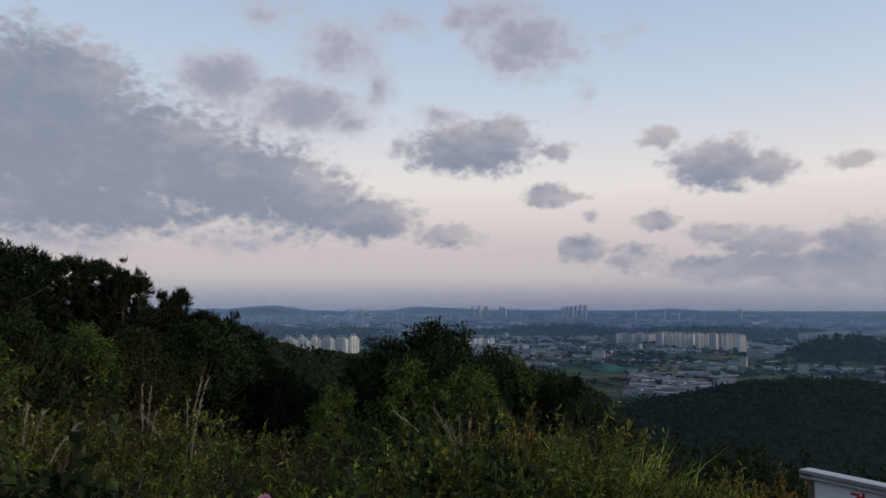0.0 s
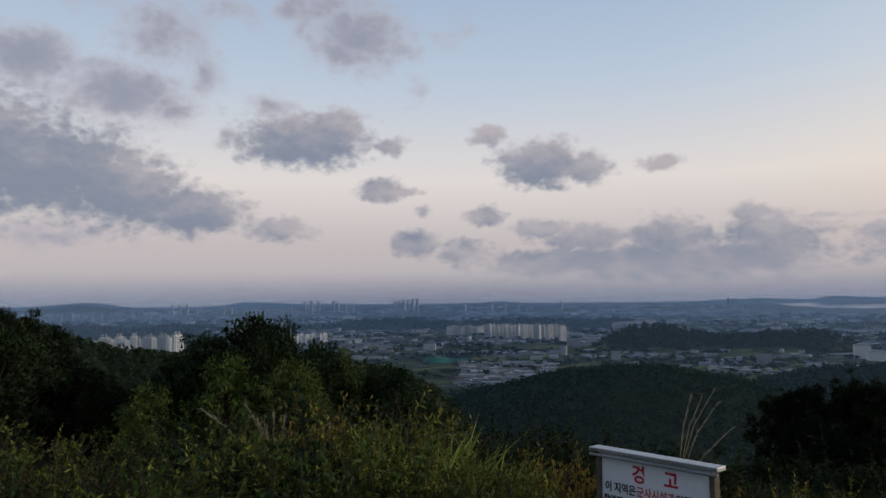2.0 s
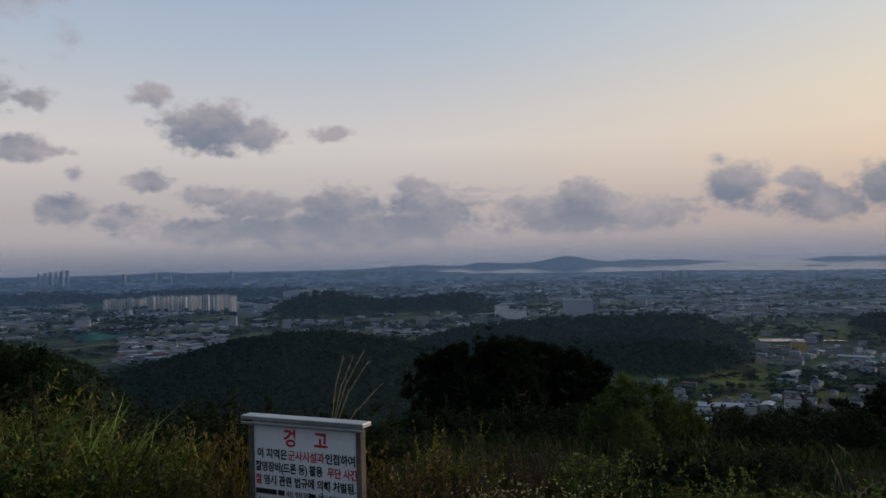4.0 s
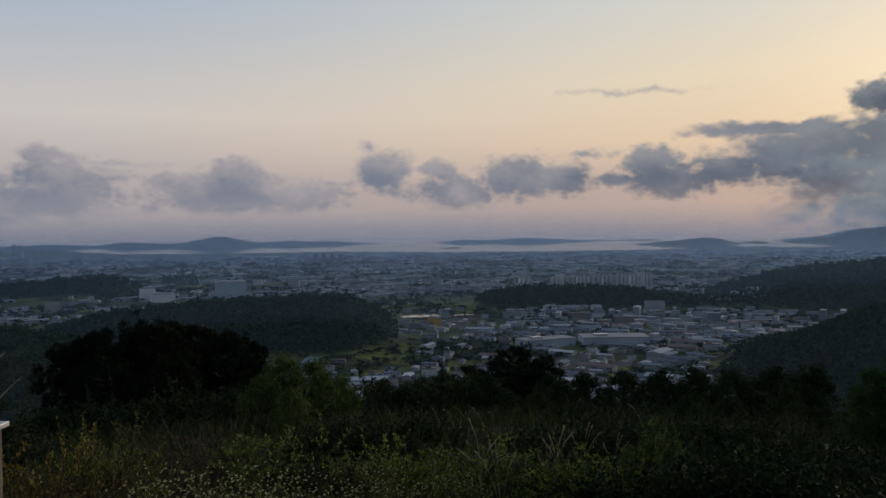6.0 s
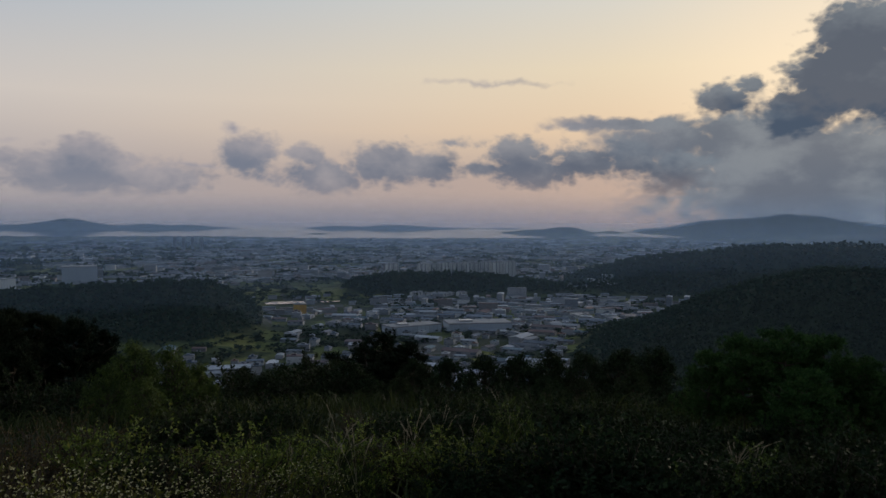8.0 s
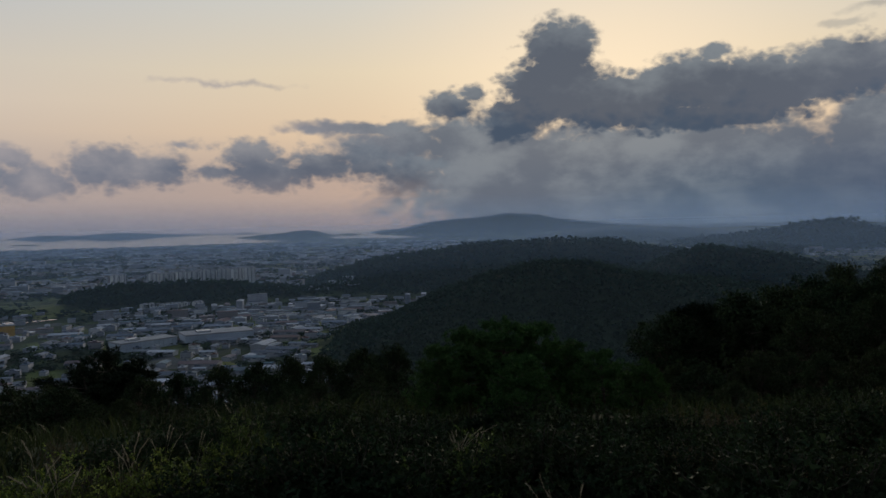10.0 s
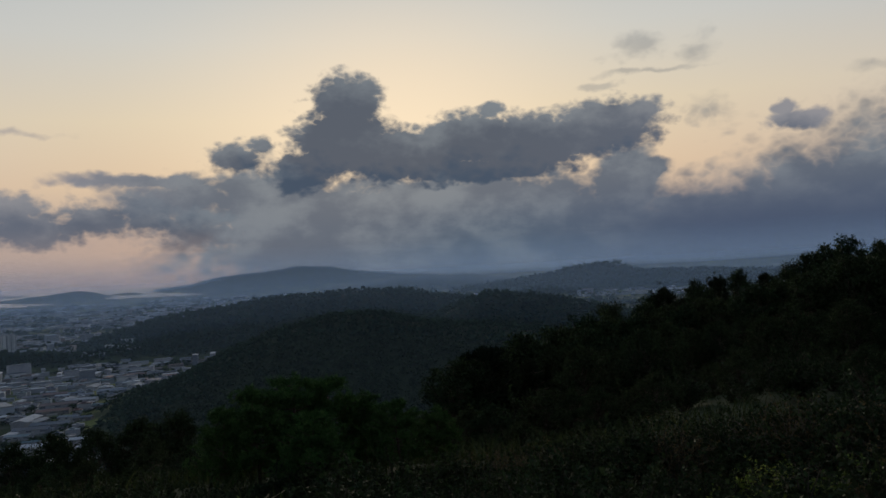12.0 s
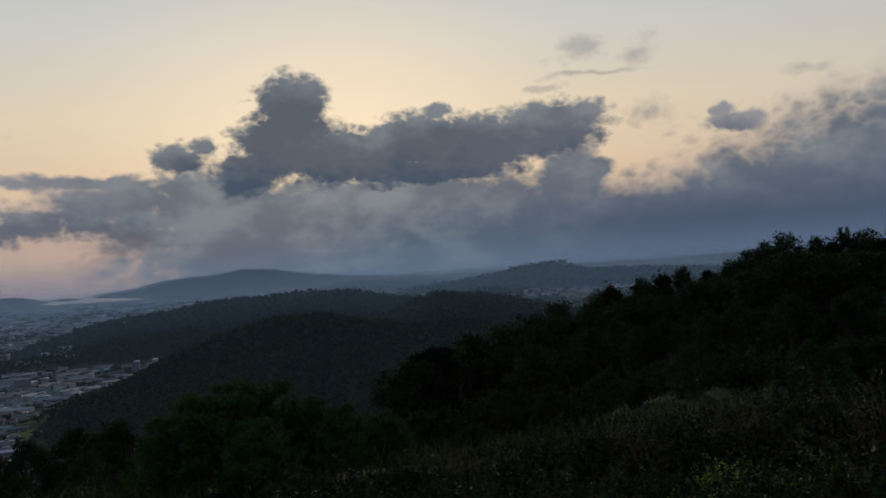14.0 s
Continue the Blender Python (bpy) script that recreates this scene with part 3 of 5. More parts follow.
def sheet(name, az0, az1, near_r, far_r, mat, lift, label, steps=160):
    """A water or field sheet with an uneven near shore; it lies just over the plain."""
    azs = np.linspace(az0, az1, steps)
    verts, rows = [], 10
    for a in azs:
        shore = near_r(a)
        for k in range(rows):
            r = shore + (far_r - shore) * k / (rows - 1)
            verts.append((*spot(a, r)[:2], float(plain_at(r)) + lift))
    faces = [(i * rows + k, (i + 1) * rows + k, (i + 1) * rows + k + 1, i * rows + k + 1) for i in range(steps - 1) for k in range(rows - 1)]
    me = smooth_shade(mesh_from(name, verts, faces))
    me.materials.append(mat)
    return tagged(new(name, me), label, name, kind="structure")


def bay_shore(a):
    s = np.interp(a, [-103, -99, -93, -88, -82, -79, -70, -62, -54, -46, -39, -36], [4500, 4350, 4130, 4150, 4260, 4080, 4010, 4020, 4180, 4160, 4260, 4500])
    return float(s + 22 * math.sin(a * 3.1) + 14 * math.sin(a * 7.7))


sheet("water", -103, -36, bay_shore, 4845, M_WATER, 3.0, "calm pale sea in a shallow bay at dusk")


def pond(az, r, wide, deep, label, turn=0.0):
    """A small sheet of water with a wavering bank."""
    verts, n = [], 40
    for k in range(n):
        t = 2 * math.pi * k / n
        w = 1 + 0.22 * math.sin(3 * t + az) + 0.12 * math.sin(5 * t + r)
        u, v = wide * w * math.cos(t), deep * w * math.sin(t)
        c, s = math.cos(radians(az + turn)), math.sin(radians(az + turn))
        p = spot(az, r)
        verts.append((p.x + u * c - v * s, p.y + u * s + v * c, float(plain_at(r)) + 1.2))
    me = bpy.data.meshes.new("pond")
    me.from_pydata(verts, [], [list(range(n))])
    me.materials.append(M_WATER)
    return tagged(new("pond", me), label, "pond", kind="structure")


pond(-61, 1150, 55, 17, "still pond between factories and fields", 6)
pond(-60.8, 3050, 40, 60, "tidal channel in the coastal flats", 10)
pond(-62.0, 2800, 60, 26, "bend of a tidal channel in the flats", -8)

# air-light over the plain
for veil_r, thick in ((420, 0.030), (850, 0.04), (1350, 0.06), (2000, 0.09), (2700, 0.14), (3400, 0.22), (3750, 0.22), (4570, 0.44)):
    n = 160
    vv = [spot(360 * k / n, veil_r, z) for k in range(n) for z in (PLAIN - 40, 420)]
    ff = [(2 * k, 2 * k + 1, 2 * ((k + 1) % n) + 1, 2 * ((k + 1) % n)) for k in range(n)]
    me = smooth_shade(mesh_from("haze", vv, ff))
    me.materials.append(haze_material(thick, veil_r * 0.045, -0.02 * veil_r))
    tagged(new("haze", me), "thin evening haze over the plain", "haze", kind="structure")


# ---------- helpers for things ----------
def part(name, me, mat, parent, label="", m=None):
    """Links a mesh as one part under a thing or part."""
    if mat is not None and not me.materials:
        me.materials.append(mat)
    ob = new(name, me)
    ob.parent = parent
    if m is not None:
        ob.matrix_basis = m
    return tagged(ob, label)


def thing(name, m, parts, label, category, group=""):
    """An Empty at the base with shared part meshes under it: (name, mesh, material, label)."""
    top = new(name)
    top.empty_display_size = 0.2
    top.matrix_basis = m
    for p_name, me, mat, p_label in parts:
        part(p_name, me, mat, top, p_label)
    return tagged(top, label, category, group)


def from_bm(name, bm):
    me = bpy.data.meshes.new(name)
    bm.normal_update()
    bm.to_mesh(me)
    bm.free()
    return me


def box(bm, x0, x1, y0, y1, z0, z1):
    bmesh.ops.create_cube(bm, size=1, matrix=Matrix.LocRotScale(((x0 + x1) / 2, (y0 + y1) / 2, (z0 + z1) / 2), None, (x1 - x0, y1 - y0, z1 - z0)))
    return bm


def boxes(name, *dims, bevel=0.0):
    bm = bmesh.new()
    for d in dims:
        box(bm, *d)
    if bevel:
        bmesh.ops.bevel(bm, geom=bm.edges[:], offset=bevel, segments=2, affect="EDGES", profile=0.5)
    return from_bm(name, bm)


def gable(name, w, d, z, rise, over=0.4, thick=0.35):
    """A pitched roof with overhanging eaves; its ridge runs along x."""
    bm = bmesh.new()
    pts = [(-d / 2 - over, z), (0, z + rise), (d / 2 + over, z), (d / 2 + over, z - thick), (0, z + rise - thick), (-d / 2 - over, z - thick)]
    ends = [[bm.verts.new((x, y, h)) for y, h in pts] for x in (-w / 2 - over, w / 2 + over)]
    for i in range(6):
        j = (i + 1) % 6
        bm.faces.new((ends[0][i], ends[0][j], ends[1][j], ends[1][i]))
    for e in ends:
        bm.faces.new((e[0], e[1], e[4], e[5]))
        bm.faces.new((e[1], e[2], e[3], e[4]))
    bmesh.ops.recalc_face_normals(bm, faces=bm.faces[:])
    return from_bm(name, bm)


# ---------- town ----------
def gabled_wall(name, w, d, h, rise):
    bm = bmesh.new()
    low = [bm.verts.new(p) for p in ((-w / 2, -d / 2, -2), (w / 2, -d / 2, -2), (w / 2, d / 2, -2), (-w / 2, d / 2, -2))]
    up = [bm.verts.new(p) for p in ((-w / 2, -d / 2, h), (w / 2, -d / 2, h), (w / 2, d / 2, h), (-w / 2, d / 2, h))]
    a, b = bm.verts.new((-w / 2, 0, h + rise)), bm.verts.new((w / 2, 0, h + rise))
    bm.faces.new((low[0], low[1], up[1], up[0]))
    bm.faces.new((low[2], low[3], up[3], up[2]))
    bm.faces.new((low[1], low[2], up[2], b, up[1]))
    bm.faces.new((low[3], low[0], up[0], a, up[3]))
    return from_bm(name, bm)


def warehouse_parts(w, d, h):
    rise = d * 0.12
    band = [(-w / 2 + w * (k + 0.12) / 5, -w / 2 + w * (k + 0.88) / 5, -d / 2 - 0.12, -d / 2 + 0.1, h * 0.55, h * 0.85) for k in range(5)]
    back = [(x0, x1, d / 2 - 0.1, d / 2 + 0.12, z0, z1) for x0, x1, _, _, z0, z1 in band]
    return ([("wall", gabled_wall("wall", w, d, h - 0.5, rise), M_WALLS, ""), ("roof", gable("roof", w, d, h, rise), M_ROOFS, ""),
             ("roller_door", boxes("roller_door", (-w * 0.16, w * 0.16, -d / 2 - 0.2, -d / 2 + 0.1, -1, h * 0.5), ), M_STEEL, "")]
            + [("window", boxes("window", b), M_GLAZING, "") for b in band[::2] + back[1::2]])


def house_parts(w, d, h):
    floors = max(1, int(h / 3))
    wins = [(-w / 2 + w * (k + 0.2) / 3, -w / 2 + w * (k + 0.75) / 3, -d / 2 - 0.1, -d / 2 + 0.1, 1 + 3 * f, 2.4 + 3 * f) for f in range(floors) for k in range(3)]
    return ([("wall", boxes("wall", (-w / 2, w / 2, -d / 2, d / 2, -2, h)), M_WALLS, ""),
             ("roof", boxes("roof", (-w / 2 - 0.3, w / 2 + 0.3, -d / 2 - 0.3, d / 2 + 0.3, h, h + 0.9), (-w * 0.2, w * 0.12, -d * 0.2, d * 0.2, h + 0.9, h + 3.0)), M_ROOFS, "")]
            + [("window", boxes("window", b), M_GLAZING, "") for b in wins[:4]])


SHEDS = [warehouse_parts(w, d, h) for w, d, h in ((38, 18, 7), (28, 15, 6.5), (52, 22, 8), (24, 13, 6))]
HOUSES = [house_parts(w, d, h) for w, d, h in ((12, 10, 6), (16, 11, 9), (11, 9, 4.5), (20, 12, 10))]

town_rng = np.random.default_rng(5)


def built_up(az, r):
    """How densely the ground is built over, 0 to 1."""
    x, y = -np.sin(np.radians(az)) * r, np.cos(np.radians(az)) * r
    patch = np.clip(0.75 + 0.9 * rough_noise(x, y, 210.0, 3.0), 0, 1)
    v = np.zeros_like(r)

    def zone(a0, a1, r0, r1, p):
        return p * ((az < a0) & (az > a1) & (r > r0) & (r < r1))

    v = np.maximum(v, zone(-52, -92, 480, 1260, 0.8) * np.clip(patch + 0.15, 0, 1))
    v = np.where((az < -55) & (az > -67) & (r > 1040) & (r < 1330), v * 0.12, v)
    v = np.maximum(v, zone(-79, -97, 1150, 1420, 0.8))
    v = np.maximum(v, zone(-50, -90, 1420, 3950, 0.62) * patch)
    v = np.maximum(v, zone(-34, -52, 1600, 3900, 0.42) * patch)
    v = np.maximum(v, zone(-13.6, -20.5, 1020, 1420, 0.95))
    v = np.maximum(v, zone(-24.5, -32, 1210, 1420, 0.55) * patch)
    v = np.maximum(v, zone(-31, -43, 1180, 1500, 0.35) * patch)
    v = np.maximum(v, zone(2, -34, 1500, 3000, 0.22) * patch)
    v = np.maximum(v, zone(-21, -27, 2000, 2500, 0.6) * patch)
    v = np.maximum(v, zone(20, -34, 3000, 4600, 0.35) * patch)
    v = np.maximum(v, zone(-88, -96, 1900, 3900, 0.4) * patch)
    v = np.maximum(v, zone(-107, -126, 2450, 3050, 0.5) * patch)
    return v


def town_plots():
    """Plots on a loose street grid whose spacing grows with distance."""
    out = []
    r = 500.0
    while r < 4600:
        gap = max(20.0, r * 0.0115)
        n = int(radians(150) * r / gap)
        az = -130 + 150 * (np.arange(n) + town_rng.uniform(0.1, 0.9, n)) / n
        rr = r + town_rng.uniform(-0.3, 0.3, n) * gap
        ok = town_rng.random(n) < built_up(az, rr)
        z, wood = land(az, rr)
        ok &= (wood < 0.15) & (z < plain_at(rr) + 5)
        sea = np.array([q > bay_shore(a) - 30 if -103 < a < -36 else False for a, q in zip(az, rr)])
        ok &= ~sea
        out += [(a, q, h) for a, q, h in zip(az[ok], rr[ok], z[ok])]
        r += gap * 0.85
    return out


PLOTS = town_plots()
near_plots, far_plots = PLOTS[:330], PLOTS[330:]
for k, (a, q, h) in enumerate(near_plots):
    x, y = spot(a, q)[:2]
    turn = a + (86 if town_rng.random() < 0.25 else 0) + 20 * math.sin(x / 160) + town_rng.normal(0, 4)
    big = town_rng.random() < 0.55
    s = float(town_rng.uniform(0.42, 0.66))
    m = pose(x, y, h, 0, 0, turn) @ Matrix.Diagonal((s, s, s, 1))
    if big:
        i = int(town_rng.integers(len(SHEDS)))
        thing("warehouse", m, SHEDS[i], ("long" if i in (0, 2) else "small") + " metal-roofed factory shed on the valley floor", "factory", "factory sheds in the valley")
    else:
        i = int(town_rng.integers(len(HOUSES)))
        thing("house", m, HOUSES[i], ("tall" if i in (1, 3) else "low") + " flat-roofed concrete building in the valley town", "house", "flat-roofed houses in the valley")


def far_town():
    """The rest of the built-up plain: bodies and roofs, each joined in one mesh."""
    n = len(far_plots)
    a, q, h = (np.array(v) for v in zip(*far_plots))
    gap = np.maximum(17, q * 0.0115)
    w = gap * town_rng.uniform(0.45, 1.7, n)
    d = gap * town_rng.uniform(0.25, 0.55, n)
    t = town_rng.uniform(2.8, 6.5, n) + (town_rng.random(n) < 0.05) * town_rng.uniform(4, 14, n)
    turn = np.radians(a + 14 * np.sin(q / 170.0) + 80 * (town_rng.random(n) < 0.2) + town_rng.normal(0, 6, n))
    x, y = -np.sin(np.radians(a)) * q, np.cos(np.radians(a)) * q
    c, s = np.cos(turn), np.sin(turn)

    def blocks(name, grow, z0, z1, peak, mat, label):
        vs = []
        for u, v, up in ((-1, -1, 0), (1, -1, 0), (1, 1, 0), (-1, 1, 0), (-1, -1, 1), (1, -1, 1), (1, 1, 1), (-1, 1, 1), (-1, 0, 2), (1, 0, 2)):
            lx, ly = u * (w / 2 + grow), v * (d / 2 + grow)
            lz = z0 if up == 0 else z1 if up == 1 else z1 + peak
            vs.append(np.stack([x + lx * c - ly * s, y + lx * s + ly * c, h + lz], -1))
        verts = np.stack(vs, 1).reshape(-1, 3)
        f = np.array([(0, 1, 5, 4), (2, 3, 7, 6), (1, 2, 6, 5), (3, 0, 4, 7), (4, 5, 9, 8), (6, 7, 8, 9), (5, 6, 9, 9), (7, 4, 8, 8)])
        quads, tris = f[:6], f[6:, :3]
        base = (np.arange(n) * 10)[:, None, None]
        me = mesh_from(name, verts, (base + quads[None]).reshape(-1, 4))
        me.shade_flat()
        me.materials.append(mat)
        tagged(new(name, me), label, "buildings", kind="stuff")

    blocks("town_walls", 0.0, -3, t - 0.3, 0.0, M_WALLS, "pale walls of the distant low-rise town")
    blocks("town_roofs", 0.5, t - 0.4, t, d * 0.10 * (town_rng.random(n) < 0.6), M_ROOFS, "grey and blue roofs of the distant town")


far_town()


# ---------- tall buildings ----------
def flats_parts(w, d, h, body, cols=5):
    """A slab of flats: body with stair cores, roof plant, and a column of windows for every bay."""
    bays = []
    for k in range(cols):
        x0 = -w / 2 + w * (k + 0.22) / cols
        x1 = -w / 2 + w * (k + 0.80) / cols
        bays.append((x0, x1))
    floors = int(h / 2.8)
    out = [("wall", boxes("wall", (-w / 2, w / 2, -d / 2, d / 2, -6, h), (-w * 0.30, -w * 0.18, -d / 2 - 1.4, d / 2 + 1.4, -6, h + 1.5), (w * 0.18, w * 0.30, -d / 2 - 1.4, d / 2 + 1.4, -6, h + 1.5)), body, ""),
           ("roof", boxes("roof", (-w / 2 - 0.4, w / 2 + 0.4, -d / 2 - 0.4, d / 2 + 0.4, h, h + 1.0), (-w * 0.34, -w * 0.12, -d * 0.3, d * 0.3, h + 1.0, h + 5.0), (w * 0.12, w * 0.34, -d * 0.3, d * 0.3, h + 1.0, h + 5.0)), M_FLAT_ROOF, "")]
    for x0, x1 in bays:
        for face in (-1, 1):
            y0, y1 = sorted((face * (d / 2 - 0.2), face * (d / 2 + 0.5)))
            out.append(("window_column", boxes("window_column", *[(x0, x1, y0, y1, 1 + 2.8 * f, 2.7 + 2.8 * f) for f in range(0, floors)]), M_GLAZING, ""))
    return out


FLATS = {"mid": flats_parts(34, 13, 42, M_FLAT), "low": flats_parts(32, 13, 28, M_FLAT), "white": flats_parts(30, 13, 36, M_WHITE_FLAT, 4), "small": flats_parts(24, 11, 15, M_FLAT, 4),
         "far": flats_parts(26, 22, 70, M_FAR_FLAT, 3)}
flat_rng = random.Random(8)


def flats(kind, az, r, top_el=None, turn=None, stretch=1.0):
    """A block of flats; top_el sets its height by the elevation of its roof from the eye."""
    z = ground_z(az, r)
    own = {"mid": 42, "low": 28, "white": 36, "small": 15, "far": 70}[kind]
    s = stretch if top_el is None else (EYE + r * math.tan(radians(top_el)) - z) / (own + 3)
    slim = flat_rng.uniform(0.42, 0.62) if kind in ("white", "far") else flat_rng.uniform(0.6, 0.9)
    turn = az + flat_rng.choice((-38, -30, 25, 34, 42)) if turn is None else turn
    words = {"mid": "tall cream slab of flats with dim windows", "low": "cream mid-rise slab of flats on the plain", "white": "white high-rise flats catching the last light",
             "small": "low pale block of flats below woodland", "far": "slender far tower block standing in haze"}[kind]
    p = spot(az, r)
    thing("apartment_block", pose(p.x, p.y, z, 0, 0, turn) @ Matrix.Diagonal((slim, slim, s, 1)), FLATS[kind], words, "apartment block", kind + " flats")


for k in range(8):
    flats("low", -12.9 - 0.36 * k, 2550 + 40 * (k % 2), -1.98 + 0.05 * math.sin(k * 2))
for k in range(19):
    flats("mid", -15.7 - 0.305 * k, 2330 - 11 * k + 60 * (k % 3), -1.88 - 0.004 * k + 0.05 * math.sin(k * 1.7))
for k in range(9):
    flats("low", -25.0 - 0.33 * k, 2830 + 30 * (k % 2), -1.80 + 0.02 * k)
for k in range(26):
    flats("white", 12.3 - 0.235 * k, 1750 + 90 * (k % 4) - 4 * k, -2.12 - 0.15 * (k % 4) - 0.35 * max(0, 2 - k) + flat_rng.uniform(-0.1, 0.08))
for k in range(8):
    flats("white", -0.7 - 0.42 * k, 2150 + 40 * (k % 2), -2.36 + 0.04 * math.sin(k * 3))
flats("mid", -68.1, 1730, -2.95, -40)
for k in range(15):
    flats("mid", -70.4 - 0.47 * k, 1750 - 5 * k + 45 * (k % 2), -2.98 + 0.016 * k + 0.03 * math.sin(2 * k))
for k in range(10):
    flats("small", -81.2 - 0.36 * k, 1330 + 26 * (k % 3), -4.35 - 0.02 * k - 0.18 * (k % 3))
for k in range(7):
    flats("small", -70.0 - 0.55 * k, 1190 + 20 * (k % 2), -5.05 - 0.04 * (k % 3))
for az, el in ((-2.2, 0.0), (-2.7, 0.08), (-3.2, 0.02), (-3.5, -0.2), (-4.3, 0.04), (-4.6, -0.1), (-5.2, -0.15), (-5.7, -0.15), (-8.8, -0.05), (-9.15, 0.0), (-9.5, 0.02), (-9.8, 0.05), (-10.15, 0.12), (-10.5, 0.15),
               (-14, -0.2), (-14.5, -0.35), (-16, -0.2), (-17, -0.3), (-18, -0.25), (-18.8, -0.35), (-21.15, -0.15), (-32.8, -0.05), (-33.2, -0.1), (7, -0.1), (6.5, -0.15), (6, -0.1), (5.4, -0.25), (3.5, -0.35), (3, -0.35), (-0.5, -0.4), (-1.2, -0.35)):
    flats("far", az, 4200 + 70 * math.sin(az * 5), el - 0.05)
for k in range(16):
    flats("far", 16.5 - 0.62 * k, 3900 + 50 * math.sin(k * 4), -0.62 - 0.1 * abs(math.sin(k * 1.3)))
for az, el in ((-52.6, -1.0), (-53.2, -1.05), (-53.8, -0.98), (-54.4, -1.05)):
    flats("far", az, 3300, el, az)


def hall(az, r, w, d, h, mat, label, turn):
    """A large plain hall: ribbed walls, a parapet roof and a row of plant on it."""
    p = spot(az, r)
    ribs = [(-w / 2 + w * k / 12 - 0.25, -w / 2 + w * k / 12 + 0.25, -d / 2 - 0.4, d / 2 + 0.4, -3, h) for k in range(13)]
    thing("industrial_hall", pose(p.x, p.y, ground_z(az, r), 0, 0, turn),
          [("wall", boxes("wall", (-w / 2, w / 2, -d / 2, d / 2, -3, h), *ribs), mat, ""),
           ("roof", boxes("roof", (-w / 2 - 0.5, w / 2 + 0.5, -d / 2 - 0.5, d / 2 + 0.5, h, h + 1.2)), M_FLAT_ROOF, ""),
           ("roof_plant", boxes("roof_plant", (-w * 0.3, -w * 0.1, -d * 0.2, d * 0.2, h + 1.2, h + 3)), M_STEEL, "")], label, "industrial hall")


hall(-46.5, 1660, 62, 40, 32, M_HALL, "large pale blue windowless hall beside the fields", -46)
hall(-61.3, 1010, 15, 12, 13, M_OCHRE, "ochre yellow box-shaped building by a pond", -55)
hall(-41.9, 1560, 40, 24, 16, M_WHITE_FLAT, "white factory hall at the foot of a wooded hill", -30)
hall(-40.9, 1600, 26, 16, 24, M_WHITE_FLAT, "tall white factory block beside fields", -30)
hall(-69.6, 830, 60, 24, 8, M_HALL, "long pale blue factory hall in the valley", -40)
hall(-74.5, 850, 70, 34, 9, M_HALL, "wide pale grey factory hall in the valley", -62)


def netting(az, r, wide, high):
    """A green net laid over a cut slope."""
    p = spot(az, r, ground_z(az, r) + 2)
    me = mesh_from("netting", [(x * wide / 2, 6 * math.sin(x * 3), z * high) for x in np.linspace(-1, 1, 16) for z in (-0.5, 0.5)], [(2 * i, 2 * i + 2, 2 * i + 3, 2 * i + 1) for i in range(15)])
    thing("slope_netting", pose(p.x, p.y, p.z, -25, 0, az), [("net", me, M_NET, "")], "green netting over a bare cut slope", "netting")


netting(-12.6, 1440, 80, 16)


def town_trees():
    """Dark clumps of trees between the plots and along the field edges."""
    rng = np.random.default_rng(77)
    n = 24000
    az, r = rng.uniform(-130, 22, n), np.exp(rng.uniform(math.log(500), math.log(3900), n))
    x, y = -np.sin(np.radians(az)) * r, np.cos(np.radians(az)) * r
    z, wood = land(az, r)
    ok = (wood < 0.3) & ~((az < -57.5) & (az > -64.5) & (r > 950) & (r < 1180)) & (rough_noise(x, y, 90.0, 9.0) > rng.uniform(-0.5, 0.6, n)) & np.array([not (-103 < a < -36 and q > bay_shore(a) - 20) for a, q in zip(az, r)])
    c, size = np.stack([x, y, z], -1)[ok], (np.maximum(4.0, r * 0.0045) * rng.uniform(0.6, 1.5, n))[ok]
    k = 8
    d = rng.normal(size=(len(c), k, 3)) * [1, 1, 0.4]
    base = (c[:, None] + d * size[:, None, None] * [0.6, 0.6, 0.35] + [0, 0, 1] * np.minimum(size, 8)[:, None, None] * 0.4).reshape(-1, 3)
    way = d.reshape(-1, 3) + rng.normal(size=(len(c) * k, 3)) * 0.4
    way /= np.linalg.norm(way, axis=1, keepdims=True)
    side = np.cross(way, [0.1, 0.2, 1.0])
    side /= np.linalg.norm(side, axis=1, keepdims=True)
    s = np.repeat(size, k)[:, None] * 0.55
    up = np.array([0, 0, 0.35])
    verts = np.stack([base - way * s, base - side * s * 0.8 + up * s, base + way * s, base + side * s * 0.8 + up * s], 1).reshape(-1, 3)
    me = mesh_from("town_trees", verts, (np.arange(len(base)) * 4)[:, None] + np.arange(4)[None])
    me.materials.append(M_WOODS)
    tagged(new("town_trees", me), "dark clumps of trees between the valley buildings", "trees", kind="stuff")


town_trees()


# ---------- vegetation: meshes ----------
def unit(v):
    return v / np.maximum(np.linalg.norm(v, axis=-1, keepdims=True), 1e-9)


def leaf_faces(rng, base, way, length, width, fold=0.18, upright=0.6):
    """Pointed leaves, each a folded four-cornered blade."""
    n = len(base)
    side = unit(np.cross(way, unit(rng.normal(size=(n, 3)) + [0, 0, upright])))
    up = np.cross(side, way)
    length, width = np.broadcast_to(length, n)[:, None], np.broadcast_to(width, n)[:, None]
    mid = base + way * length * 0.45 + up * width * fold
    tip = base + way * length - up * length * 0.12
    verts = np.stack([base, mid - side * width / 2, tip, mid + side * width / 2], 1).reshape(-1, 3)
    return verts, (np.arange(n) * 4)[:, None] + np.arange(4)[None]


